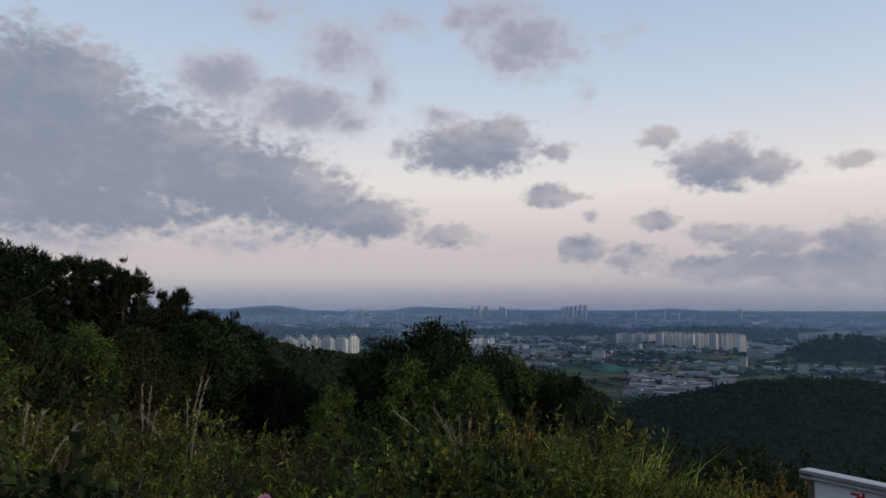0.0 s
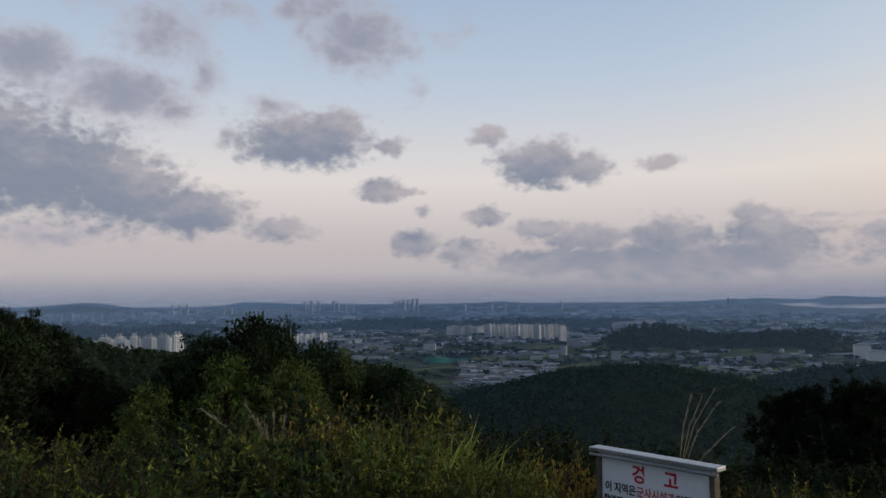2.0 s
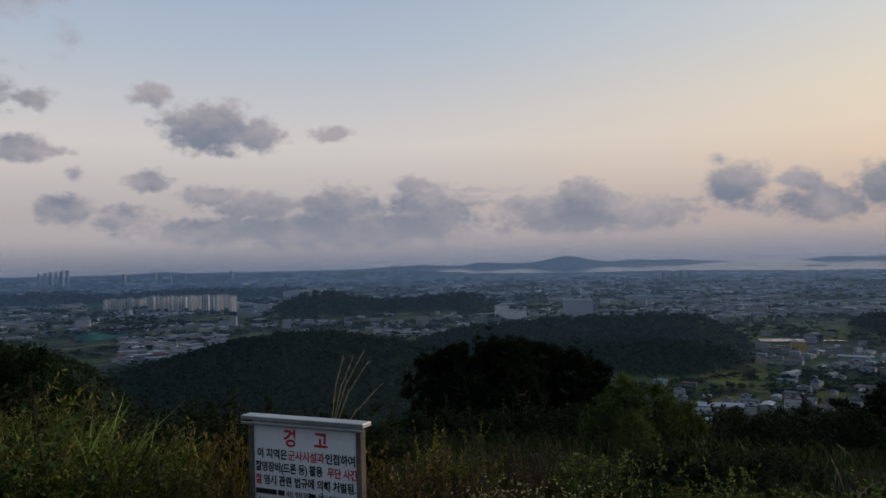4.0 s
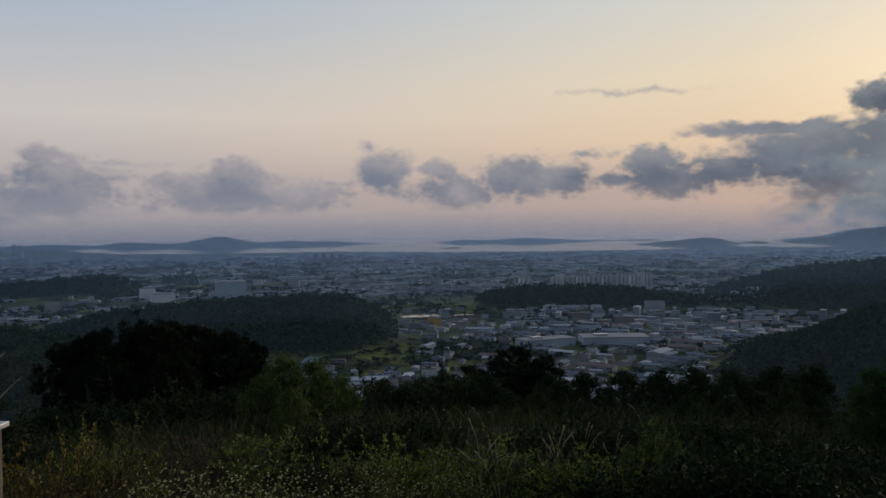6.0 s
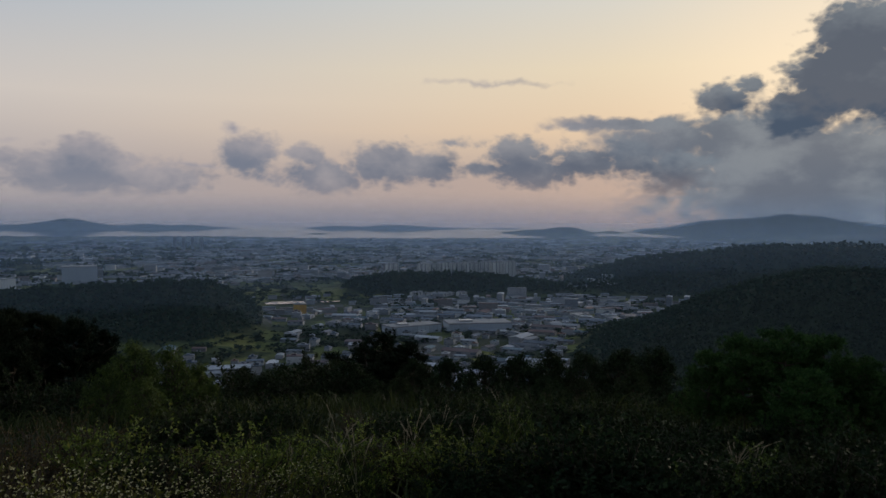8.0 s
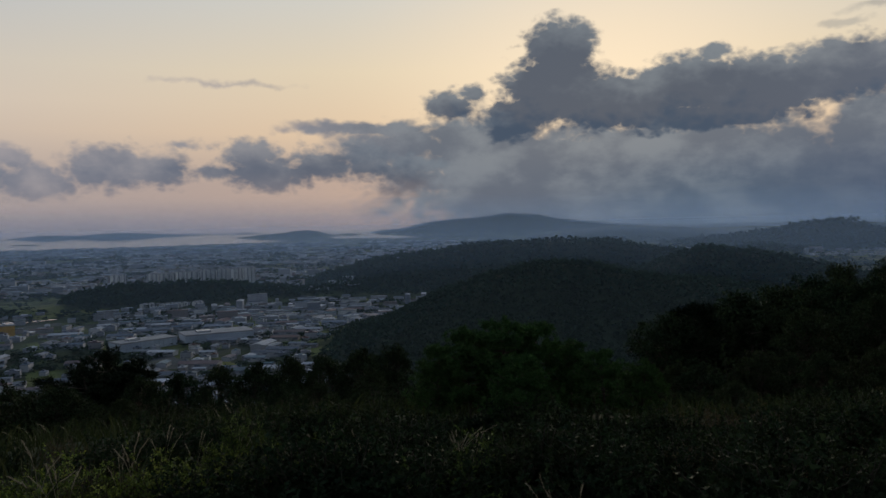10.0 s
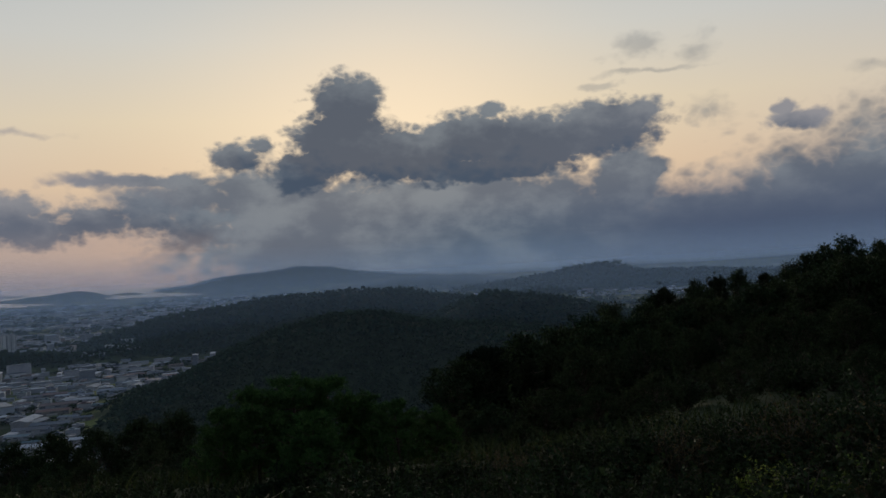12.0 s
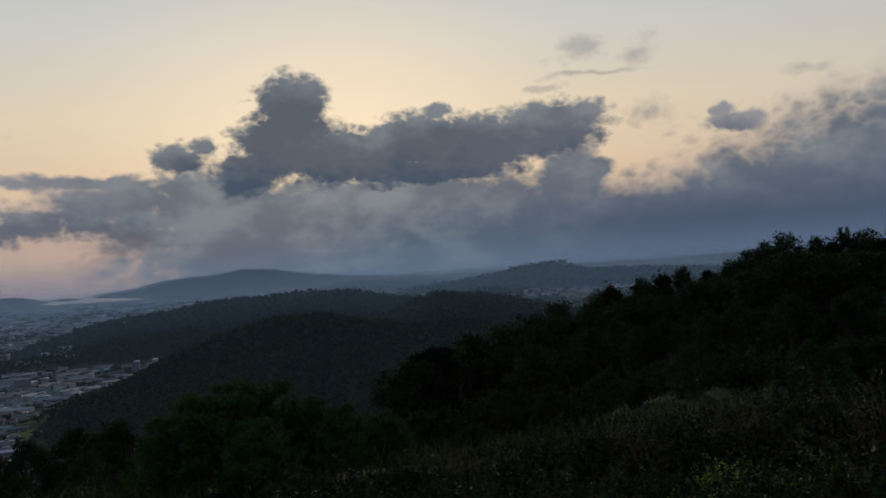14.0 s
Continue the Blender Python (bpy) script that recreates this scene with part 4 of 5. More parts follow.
def strips(rng, paths, widths, side=None):
    """Blades: paths (n, k, 3) given a tapering width (k,)."""
    n, k, _ = paths.shape
    if side is None:
        run = paths[:, -1] - paths[:, 0]
        side = unit(np.cross(run, unit(rng.normal(size=(n, 3)))))
    off = side[:, None, :] * np.asarray(widths)[None, :, None] / 2
    verts = np.stack([paths - off, paths + off], 2).reshape(-1, 3)
    i = (np.arange(n) * 2 * k)[:, None, None] + (np.arange(k - 1) * 2)[None, :, None]
    return verts, (i + np.array([0, 1, 3, 2])[None, None]).reshape(-1, 4)


def tubes(paths, radii, sides=4):
    """Tapered stems along paths (n, k, 3)."""
    n, k, _ = paths.shape
    t = 2 * np.pi * np.arange(sides) / sides
    run = unit(np.gradient(paths, axis=1))
    a = unit(np.cross(run, np.array([0.31, 0.83, 0.12])))
    b = np.cross(run, a)
    ring = a[:, :, None, :] * np.cos(t)[None, None, :, None] + b[:, :, None, :] * np.sin(t)[None, None, :, None]
    verts = (paths[:, :, None, :] + ring * np.asarray(radii)[..., None, None]).reshape(-1, 3)
    i = (np.arange(n) * k * sides)[:, None, None] + (np.arange(k - 1) * sides)[None, :, None]
    j = np.arange(sides)
    f = np.stack([i + j, i + (j + 1) % sides, i + sides + (j + 1) % sides, i + sides + j], -1)
    return verts, f.reshape(-1, 4)


def stem_paths(rng, n, reach, k=6, start=0.12, droop=0.0):
    """Stems that rise from one root and spread; height 1."""
    t = rng.uniform(0, 2 * np.pi, n)
    out = np.sqrt(rng.uniform(0.02, 1, n)) * reach
    tall = (1 - 0.55 * (out / reach) ** 2) * rng.uniform(0.72, 1.0, n)
    s = np.linspace(0, 1, k)
    rad = start * out[:, None] + (1 - start) * out[:, None] * s[None] ** 1.3
    x, y = rad * np.cos(t)[:, None], rad * np.sin(t)[:, None]
    z = tall[:, None] * (s[None] ** 0.9 - droop * s[None] ** 4)
    p = np.stack([x, y, z], -1)
    p[:, 1:] += rng.normal(0, 0.03, (n, k - 1, 3))
    return p


def along(paths, s):
    """Points at fractions s (n, m) along each path, with the way of the stem there."""
    n, k, _ = paths.shape
    f = s * (k - 1)
    i = np.clip(f.astype(int), 0, k - 2)
    w = (f - i)[..., None]
    rows = np.arange(n)[:, None]
    return paths[rows, i] * (1 - w) + paths[rows, i + 1] * w, unit(paths[rows, i + 1] - paths[rows, i])


def bush_parts(seed, leaf, wide, mat, stems=46, leaves=56, reach=0.75, up=0.35, twig=M_TWIG):
    """A bush one metre high: stems, side twigs and leaves."""
    rng = np.random.default_rng(seed)
    p = stem_paths(rng, stems, reach)
    at, run = along(p, rng.uniform(0.35, 0.95, (stems, 4)))
    tw = unit(run * 0.6 + rng.normal(size=run.shape) * 0.7 + [0, 0, 0.25])
    tp = at[:, :, None, :] + tw[:, :, None, :] * (np.linspace(0, 1, 4)[None, None, :, None] * rng.uniform(0.1, 0.3, (stems, 4))[..., None, None])
    tp = tp.reshape(-1, 4, 3)
    lv, lr = along(tp, rng.uniform(0.1, 1.0, (len(tp), max(2, leaves // 5))))
    lv2, lr2 = along(p, rng.uniform(0.25, 1.0, (stems, leaves // 3)))
    base = np.concatenate([lv.reshape(-1, 3), lv2.reshape(-1, 3)])
    run = np.concatenate([lr.reshape(-1, 3), lr2.reshape(-1, 3)])
    n = len(base)
    way = unit(run * 0.5 + rng.normal(size=(n, 3)) * 0.8 + [0, 0, up])
    v, f = leaf_faces(rng, base, way, leaf * rng.uniform(0.55, 1.25, n), wide * rng.uniform(0.7, 1.2, n))
    sv, sf = tubes(p, np.linspace(0.011, 0.003, 6)[None].repeat(stems, 0), 3)
    tv, tf = strips(rng, tp[:, ::3], [0.005, 0.002])
    return [("branchwork", mesh_from("branchwork", np.vstack([sv, tv]), np.vstack([sf, tf + len(sv)])), twig, ""), ("foliage", mesh_from("foliage", v, f), mat, "")]


def grass_parts(seed, blades, long, wide, mat, reach=0.35, bend=0.55, plumes=0):
    """A tussock one metre high of arching blades, with feathery seed heads on stalks."""
    rng = np.random.default_rng(seed)
    k = 7
    s = np.linspace(0, 1, k)
    t = rng.uniform(0, 2 * np.pi, blades)
    root = np.stack([np.cos(t), np.sin(t), 0 * t], -1) * (rng.uniform(0, 0.14, blades))[:, None]
    size = long * rng.uniform(0.5, 1.0, blades)
    lean = rng.uniform(0.15, 1.0, blades) * reach
    x = root[:, None, 0] + np.cos(t)[:, None] * lean[:, None] * (s ** 1.8)[None]
    y = root[:, None, 1] + np.sin(t)[:, None] * lean[:, None] * (s ** 1.8)[None]
    z = size[:, None] * (s - bend * rng.uniform(0.2, 1, blades)[:, None] * s ** 3.2)
    v, f = strips(rng, np.stack([x, y, z], -1), wide * np.array([0.7, 1, 1, 0.9, 0.7, 0.4, 0.05]))
    out = [("tussock", mesh_from("tussock", v, f), mat, "")]
    if plumes:
        out += plume_parts(rng, plumes, 1.25 * long)
    return out


def plume_parts(rng, plumes, tall):
    t = rng.uniform(0, 2 * np.pi, plumes)
    s = np.linspace(0, 1, 8)
    lean = rng.uniform(0.1, 0.45, plumes)
    hi = tall * rng.uniform(0.8, 1.05, plumes)
    p = np.stack([np.cos(t)[:, None] * lean[:, None] * s ** 2.2, np.sin(t)[:, None] * lean[:, None] * s ** 2.2, hi[:, None] * (s - 0.1 * s ** 4)], -1)
    sv, sf = tubes(p, np.linspace(0.004, 0.0015, 8)[None].repeat(plumes, 0), 3)
    out = [("stalk_bunch", mesh_from("stalk_bunch", sv, sf), M_PLUME, "")]
    n = 46
    at, run = along(p, rng.uniform(0.74, 1.0, (plumes, n)))
    at, run = at.reshape(-1, 3), run.reshape(-1, 3)
    way = unit(run + rng.normal(size=run.shape) * 0.25)
    v, f = leaf_faces(rng, at, way, rng.uniform(0.03, 0.06, len(at)), 0.004)
    out.append(("plume", mesh_from("plume", v, f), M_PLUME, "pale feathery seed heads"))
    return out


def flower_parts(seed, heads, mat, size=0.013):
    """A flowering herb one metre high: leafy stems, each ending in small petalled heads."""
    rng = np.random.default_rng(seed)
    parts_ = bush_parts(seed + 50, 0.05, 0.016, M_OLIVE, 40, 24, 0.6)
    t = rng.uniform(0, 2 * np.pi, heads)
    q = np.sqrt(rng.uniform(0, 1, heads)) * 0.66
    c = np.stack([q * np.cos(t), q * np.sin(t), (1 - 0.5 * (q / 0.66) ** 2) * rng.uniform(0.8, 1.05, heads)], -1)
    k = 7
    a = np.linspace(0, 2 * np.pi, k, endpoint=False)
    face = unit(rng.normal(size=(heads, 3)) * 0.5 + [0, 0, 1])
    s1 = unit(np.cross(face, [0.3, 0.9, 0.1]))
    s2 = np.cross(face, s1)
    way = unit(s1[:, None] * np.cos(a)[None, :, None] + s2[:, None] * np.sin(a)[None, :, None] + face[:, None] * 0.25).reshape(-1, 3)
    v, f = leaf_faces(rng, np.repeat(c, k, 0), way, size, size * 0.6, 0.05)
    return parts_ + [("blossom", mesh_from("blossom", v, f), mat, "small pale open flower heads")]


def trunk_mesh(rng, high, thick, wobble=0.12, k=9):
    s = np.linspace(0, 1, k)
    p = np.stack([wobble * np.sin(s * 4 + rng.uniform(0, 6)) * s, wobble * np.cos(s * 3 + rng.uniform(0, 6)) * s - wobble * s * 0.3, s * high], -1)[None]
    v, f = tubes(p, (thick * (1 - 0.8 * s))[None], 8)
    return p, mesh_from("trunk", v, f)


def pine_parts(seed, high, reach, mat, tufts=620, needles=22, flat=0.75, lumps=2):
    """A pine: bent trunk, whorled limbs with side shoots, and upright tufts of needles massed in lumps."""
    rng = np.random.default_rng(seed)
    p, trunk = trunk_mesh(rng, high * 0.90, 0.03 * high, 0.04 * high)
    limbs = 38
    at, _ = along(p, np.sort(rng.uniform(0.08, 1.0, (1, limbs)), 1))
    at = at[0]
    t = np.arange(limbs) * 2.4 + rng.normal(0, 0.3, limbs)
    s = (at[:, 2] / high)
    ln = reach * np.interp(s, [0.05, 0.3, 0.6, 0.8, 0.92], [0.9, 1.0, 0.82, 0.58, 0.22]) * rng.uniform(0.72, 1.12, limbs)
    u = np.linspace(0, 1, 6)
    lp = at[:, None] + np.stack([np.cos(t)[:, None] * ln[:, None] * u, np.sin(t)[:, None] * ln[:, None] * u, ln[:, None] * (0.06 * u + 0.30 * u ** 2)], -1)
    lv, lf = tubes(lp, (0.008 * high * np.linspace(1, 0.25, 6))[None].repeat(limbs, 0), 4)
    lump, run = along(lp, rng.uniform(0.40, 1.0, (limbs, lumps)))
    lump = lump.reshape(-1, 3)
    m = tufts // len(lump) + 1
    c = np.repeat(lump, m, 0) + unit(rng.normal(size=(len(lump) * m, 3))) * rng.uniform(0.3, 1.0, (len(lump) * m, 1)) * np.array([0.23, 0.23, 0.23 * flat]) * reach
    run = unit(c - np.repeat(lump, m, 0) + rng.normal(size=c.shape) * 0.08 + [0, 0, 0.22 * reach])
    c = np.vstack([c, p[0, -1] + rng.normal(0, 0.07 * reach, (14, 3)) * [1, 1, 1.6]])
    run = np.vstack([run, np.tile([[0, 0, 1.0]], (14, 1))])
    cc, rr = np.repeat(c, needles, 0), np.repeat(run, needles, 0)
    way = unit(rng.normal(size=cc.shape) * 0.5 + rr * 0.7)
    nv, nf = leaf_faces(rng, cc - rr * 0.03 + rng.normal(0, 0.025, cc.shape), way, rng.uniform(0.09, 0.18, len(cc)), 0.022, 0.0)
    return [("trunk", trunk, M_BARK, ""), ("branchwork", mesh_from("branchwork", lv, lf), M_BARK, ""), ("crown", mesh_from("crown", nv, nf), mat, "")]


def tree_parts(seed, high, reach, mat, leaf=0.09, clumps=150, leaves=80, slim=0.5, hang=0.0):
    """A broad-leaved tree: trunk, forking limbs and leafy clumps with gaps between."""
    rng = np.random.default_rng(seed)
    p, trunk = trunk_mesh(rng, high * 0.75, 0.03 * high, 0.06 * high)
    t = rng.uniform(0, 2 * np.pi, clumps)
    h = rng.uniform(0.06, 1.0, clumps)
    wide = np.interp(h, [0.05, 0.4, 0.75, 0.92, 1.0], [0.8, 1.0, 0.85, 0.5, 0.12]) * reach * rng.uniform(0.1, 1, clumps) ** 0.4
    wide = wide * (1 + 0.28 * np.sin(3 * t + seed) * np.sin(5 * h + 1.7 * seed) + rng.normal(0, 0.10, clumps))
    c = np.stack([np.cos(t) * wide, np.sin(t) * wide, h * high * (0.90 + 0.07 * np.sin(4 * t + 2 * seed))], -1)
    root, _ = along(p, np.clip(h[None] * 0.75, 0, 1))
    u = np.linspace(0, 1, 5)
    lp = root[0][:, None] * (1 - u)[None, :, None] + c[:, None] * u[None, :, None]
    lp[:, 1:4, 2] -= 0.06 * high * np.sin(np.pi * u[1:4])
    lv, lf = tubes(lp, (0.007 * high * np.linspace(1, 0.25, 5))[None].repeat(clumps, 0), 3)
    cc = np.repeat(c, leaves, 0)
    q = unit(rng.normal(size=cc.shape)) * rng.uniform(0.05, 1, (len(cc), 1)) ** 0.45 * np.array([0.23, 0.23, 0.17]) * reach * np.repeat(rng.uniform(0.5, 1.2, (clumps, 1)), leaves, 0)
    way = unit(q + rng.normal(size=q.shape) * 0.09 * reach + [0, 0, 0.04 - hang])
    v, f = leaf_faces(rng, cc + q, way, leaf * rng.uniform(0.6, 1.3, len(cc)), leaf * slim)
    return [("trunk", trunk, M_BARK, ""), ("branchwork", mesh_from("branchwork", lv, lf), M_BARK, ""), ("crown", mesh_from("crown", v, f), mat, "")]


KINDS = {
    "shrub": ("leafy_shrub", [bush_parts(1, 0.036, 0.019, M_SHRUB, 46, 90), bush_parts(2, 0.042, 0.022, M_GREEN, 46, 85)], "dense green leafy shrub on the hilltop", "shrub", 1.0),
    "olive": ("leafy_shrub", [bush_parts(3, 0.028, 0.012, M_OLIVE, 54, 130), bush_parts(4, 0.040, 0.011, M_OLIVE, 50, 110)], "yellow-green shrub with narrow leaves on the hilltop", "shrub", 1.0),
    "brown": ("dry_shrub", [bush_parts(5, 0.028, 0.012, M_BROWN, 64, 70), bush_parts(6, 0.026, 0.011, M_BROWN, 70, 60)], "browning shrub with dry twigs and thin leaves", "shrub", 1.0),
    "yellow": ("yellow_shrub", [bush_parts(7, 0.032, 0.018, M_YELLOW, 50, 85)], "shrub with bright yellow autumn leaves", "shrub", 1.0),
    "dark": ("leafy_shrub", [bush_parts(8, 0.055, 0.032, M_DARK, 48, 72), bush_parts(9, 0.050, 0.028, M_DARK, 48, 70)], "thick dark green shrub, shade put into its leaf colour", "shrub", 1.0),
    "reed": ("reed_grass", [grass_parts(10, 230, 1.0, 0.022, M_REED, 0.5, 0.5), grass_parts(11, 260, 1.0, 0.020, M_REED, 0.55, 0.6)], "tall bright green reed grass with arching blades", "grass", 1.0),
    "silver": ("silver_grass", [grass_parts(12, 120, 0.75, 0.012, M_GRASS, 0.45, 0.5, 5), grass_parts(13, 110, 0.75, 0.012, M_GRASS, 0.45, 0.5, 4)], "silver grass with pale feathery plumes", "grass", 1.0),
    "tuft": ("grass_tuft", [grass_parts(14, 190, 1.0, 0.012, M_GRASS, 0.5, 0.45), grass_parts(15, 170, 1.0, 0.014, M_GRASS, 0.6, 0.5)], "tuft of rough hilltop grass", "grass", 1.0),
    "daisy": ("flowering_herb", [flower_parts(16, 230, M_PETAL), flower_parts(17, 200, M_PETAL)], "bushy herb covered in small cream flowers", "flowers", 1.0),
    "pine": ("pine_tree", [pine_parts(18, 3.0, 1.15, M_PINE), pine_parts(19, 3.0, 1.0, M_PINE), pine_parts(20, 3.0, 1.3, M_PINE, 700)], "dark pine tree with tufted needles", "tree", 3.0),
    "young": ("pine_tree", [pine_parts(21, 3.0, 1.5, M_PINE_FRESH, 800, 24, 0.6, 4), pine_parts(22, 3.0, 1.4, M_PINE_FRESH, 760, 24, 0.6, 4)], "spreading young pine with fresh green needles", "tree", 3.0),
    "tree": ("broadleaf_tree", [tree_parts(23, 3.0, 1.25, M_DARK), tree_parts(24, 3.0, 1.1, M_DARK), tree_parts(25, 3.0, 1.4, M_DARK, 0.1)], "round dark broad-leaved tree on the slope", "tree", 3.0),
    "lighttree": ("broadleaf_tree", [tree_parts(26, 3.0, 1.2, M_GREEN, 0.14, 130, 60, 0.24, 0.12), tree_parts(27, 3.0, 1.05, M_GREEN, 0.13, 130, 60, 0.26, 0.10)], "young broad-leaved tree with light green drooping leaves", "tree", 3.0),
}
plant_rng = random.Random(3)


def plant(kind, az, r, top_el, wide=1.0, note=""):
    """Sets a plant on the ground; top_el: the elevation of its top from the eye; wide: its spread against its height."""
    name, variants, label, category, own = KINDS[kind]
    z = ground_z(az, r)
    tall = max(0.25, EYE + r * math.tan(radians(top_el)) - z)
    s = tall / own
    p = spot(az, r)
    i = plant_rng.randrange(len(variants))
    m = pose(p.x, p.y, z - 0.03, plant_rng.uniform(-4, 4), plant_rng.uniform(-4, 4), plant_rng.uniform(0, 360)) @ Matrix.Diagonal((s * wide, s * wide, s, 1))
    return thing(name, m, variants[i], note or label, category, category + " of the hilltop" if category != "tree" else "trees of the hilltop")


# ---------- vegetation: the hilltop ----------
# pines and trees on the shoulder beyond the first clearing
for az, r, el, w in ((31.5, 15, 4.9, 1.0), (28.6, 17, 4.4, 0.9), (26.2, 18, 3.9, 0.8), (24.2, 19, 3.7, 0.8), (22.6, 18, 3.0, 0.8), (19.5, 19.6, 1.75, 0.55), (20.8, 19, 0.9, 0.8), (17.6, 18, 0.2, 0.8), (15.6, 17, -0.4, 0.8), (34, 14, 5.4, 1.1), (38, 14, 6, 1.1)):
    plant("pine", az, r, el, w)
for az, r, el, w in ((29, 11, 0.9, 1.0), (25, 11.5, 0.2, 1.0), (21.5, 12, 0.0, 1.0), (18, 12.5, -0.5, 1.0), (32, 10, 1.0, 1.0), (15.8, 13.5, -1.3, 1.0)):
    # The two light green trees brighten this side-lit shoulder by leaf colour.
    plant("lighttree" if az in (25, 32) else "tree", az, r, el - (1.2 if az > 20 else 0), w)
for az, r, el, w in ((14.2, 14, -2.0, 0.9), (13.2, 15, -3.2, 0.9), (12.0, 13, -4.0, 0.9), (10.5, 14, -5.2, 1.0)):
    plant("pine", az, r, el, w)
# the round tree and its neighbours
for az, r, el, w in ((1.2, 12.6, -1.05, 0.8), (4.2, 12.4, -1.75, 0.7), (-0.6, 12.2, -1.2, 0.7), (6.2, 12, -3.6, 0.8), (-3.2, 12.8, -2.4, 0.62), (-4.6, 13.2, -3.0, 0.55), (-6.2, 13, -3.4, 0.6), (-8.0, 13, -4.3, 0.6), (2.5, 11.2, -3.8, 0.9), (-2.0, 11, -4.2, 0.9), (8, 11, -5.6, 0.9), (-9.6, 12.4, -5.0, 0.7)):
    # Light green crowns among the dark put the side light into leaf colour.
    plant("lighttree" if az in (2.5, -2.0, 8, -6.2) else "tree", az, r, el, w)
# scrub between the clearing and the brow
for k in range(34):
    az = 34 - 1.45 * k
    el = np.interp(az, [-16, -8, -0.7, 6, 9.4, 12, 16, 20, 27, 34], [-8.0, -7.0, -7.2, -7.8, -9.4, -8.8, -7.2, -6.4, -5.4, -3.8]) + plant_rng.uniform(-0.7, 0.5)
    plant(plant_rng.choice(("brown", "olive", "shrub", "brown", "dark")), az, 6.8 + plant_rng.uniform(-0.7, 0.9), el, 1.1)
for k in range(30):
    az = 34 - 1.55 * k
    el = np.interp(az, [-14, -8, 2, 7, 12, 20, 34], [-7.2, -6.9, -8.4, -9.8, -9.0, -8.6, -6.6]) + plant_rng.uniform(-1.4, 0.5)
    plant(plant_rng.choice(("olive", "shrub", "brown", "olive", "tuft", "olive")), az, 4.6 + plant_rng.uniform(-0.5, 0.6), el, 1.05)
for k in range(17):
    az = 33 - 2.8 * k
    el = np.interp(az, [-14, -6, 4, 10, 33], [-9.5, -9.0, -11.5, -11.5, -9.5]) + plant_rng.uniform(-1.2, 0.6)
    plant(plant_rng.choice(("tuft", "shrub", "olive", "tuft", "shrub")), az, 3.5 + plant_rng.uniform(-0.3, 0.4), el, 1.1)
for az, r, el in ((29, 3.2, -7.4), (25.5, 3.3, -8.6), (-2.5, 3.9, -8.2)):
    plant("dark", az, r, el, 1.15)
for az, r, el in ((21.6, 3.9, -9.4), (20.4, 4.0, -9.0), (19.6, 4.1, -9.8)):
    plant("reed", az, r, el, 0.7)
for az, r, el in ((20.6, 3.6, -12.2), (-4.0, 4.4, -6.3)):
    plant("yellow", az, r, el, 0.4)
plant("daisy", 16.6, 4.4, -9.9, 0.35)
for az, r, el in ((28.6, 5.2, -3.6), (30, 5.0, -4.0), (17.8, 6.0, -3.2), (20.8, 6.2, -3.8), (-2.0, 5.2, -4.8), (-1.2, 5.4, -5.6)):
    plant("silver", az, r, el, 0.8)
# tall reed grass and shrubs beside the notice
for az, r, el, w in ((-11.6, 4.5, -6.3, 0.9), (-13.0, 4.55, -5.9, 0.9), (-14.2, 4.4, -6.6, 0.9), (-15.6, 4.3, -7.2, 0.9), (-16.6, 4.1, -8.4, 0.9), (-10.2, 4.4, -7.4, 0.9)):
    plant("reed", az, r, el, w)
for az, r, el, w in ((-5.5, 4.4, -6.4, 1.0), (-7.8, 4.5, -6.5, 1.0), (-9.5, 4.2, -7.0, 1.0), (-12.5, 3.9, -8.4, 1.0), (-15.2, 3.7, -9.3, 1.0), (-6.8, 3.8, -8.0, 1.0), (-17.6, 3.7, -10.6, 0.9), (-10.0, 3.6, -9.2, 0.9)):
    plant("olive", az, r, el, w)
for az, r, el, w in ((-19.5, 6.4, -9.6, 1.2), (-22.5, 6.6, -9.9, 1.2), (-25.5, 7.0, -9.8, 1.2), (-28.5, 7.4, -9.9, 1.2), (-18, 7.5, -8.8, 1.1), (-21, 8.5, -8.6, 1.1), (-31.5, 7.0, -9.9, 1.2)):
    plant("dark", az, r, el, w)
for az, r, el, w in ((-21.6, 4.2, -10.4, 0.5), (-22.6, 4.1, -10.1, 0.45), (-23.3, 4.0, -10.9, 0.4)):
    plant("yellow", az, r, el, w)
for az, r, el, w in ((-24.5, 3.1, -14.5, 0.6), (-22.8, 3.3, -13.5, 0.5), (-20.5, 3.4, -13, 0.9), (-18.6, 3.2, -13.2, 0.9)):
    plant("brown", az, r, el, w)
for az, r, el, w in ((-35.2, 4.0, -11.8, 0.9), (-37.2, 4.2, -11.4, 0.9), (-39.2, 4.4, -11.6, 0.9)):
    plant("yellow" if az == -35.2 else "olive", az, r, el, w * 0.8)
for az, r, el, w in ((-41.5, 4.6, -11.6, 1.0), (-44, 4.9, -12, 1.0), (-36.5, 3.6, -13.8, 1.0), (-46.5, 5.2, -12.2, 1.0), (-39.5, 3.7, -14, 1.0), (-42.5, 3.9, -14.2, 1.0), (-34.8, 3.3, -14.5, 0.8)):
    plant("brown", az, r, el, w)
for az, r, el, w in ((-42.0, 3.5, -15.2, 0.9), (-44.0, 3.6, -15.0, 0.9), (-46.2, 3.6, -15.4, 0.9), (-49, 3.7, -15.6, 1.0), (-40.5, 3.4, -16.2, 0.8), (-52, 3.8, -16.0, 1.0), (-57.5, 4.0, -16.2, 1.0), (-62.5, 4.2, -16.4, 1.0)):
    plant("daisy", az, r, el, w)
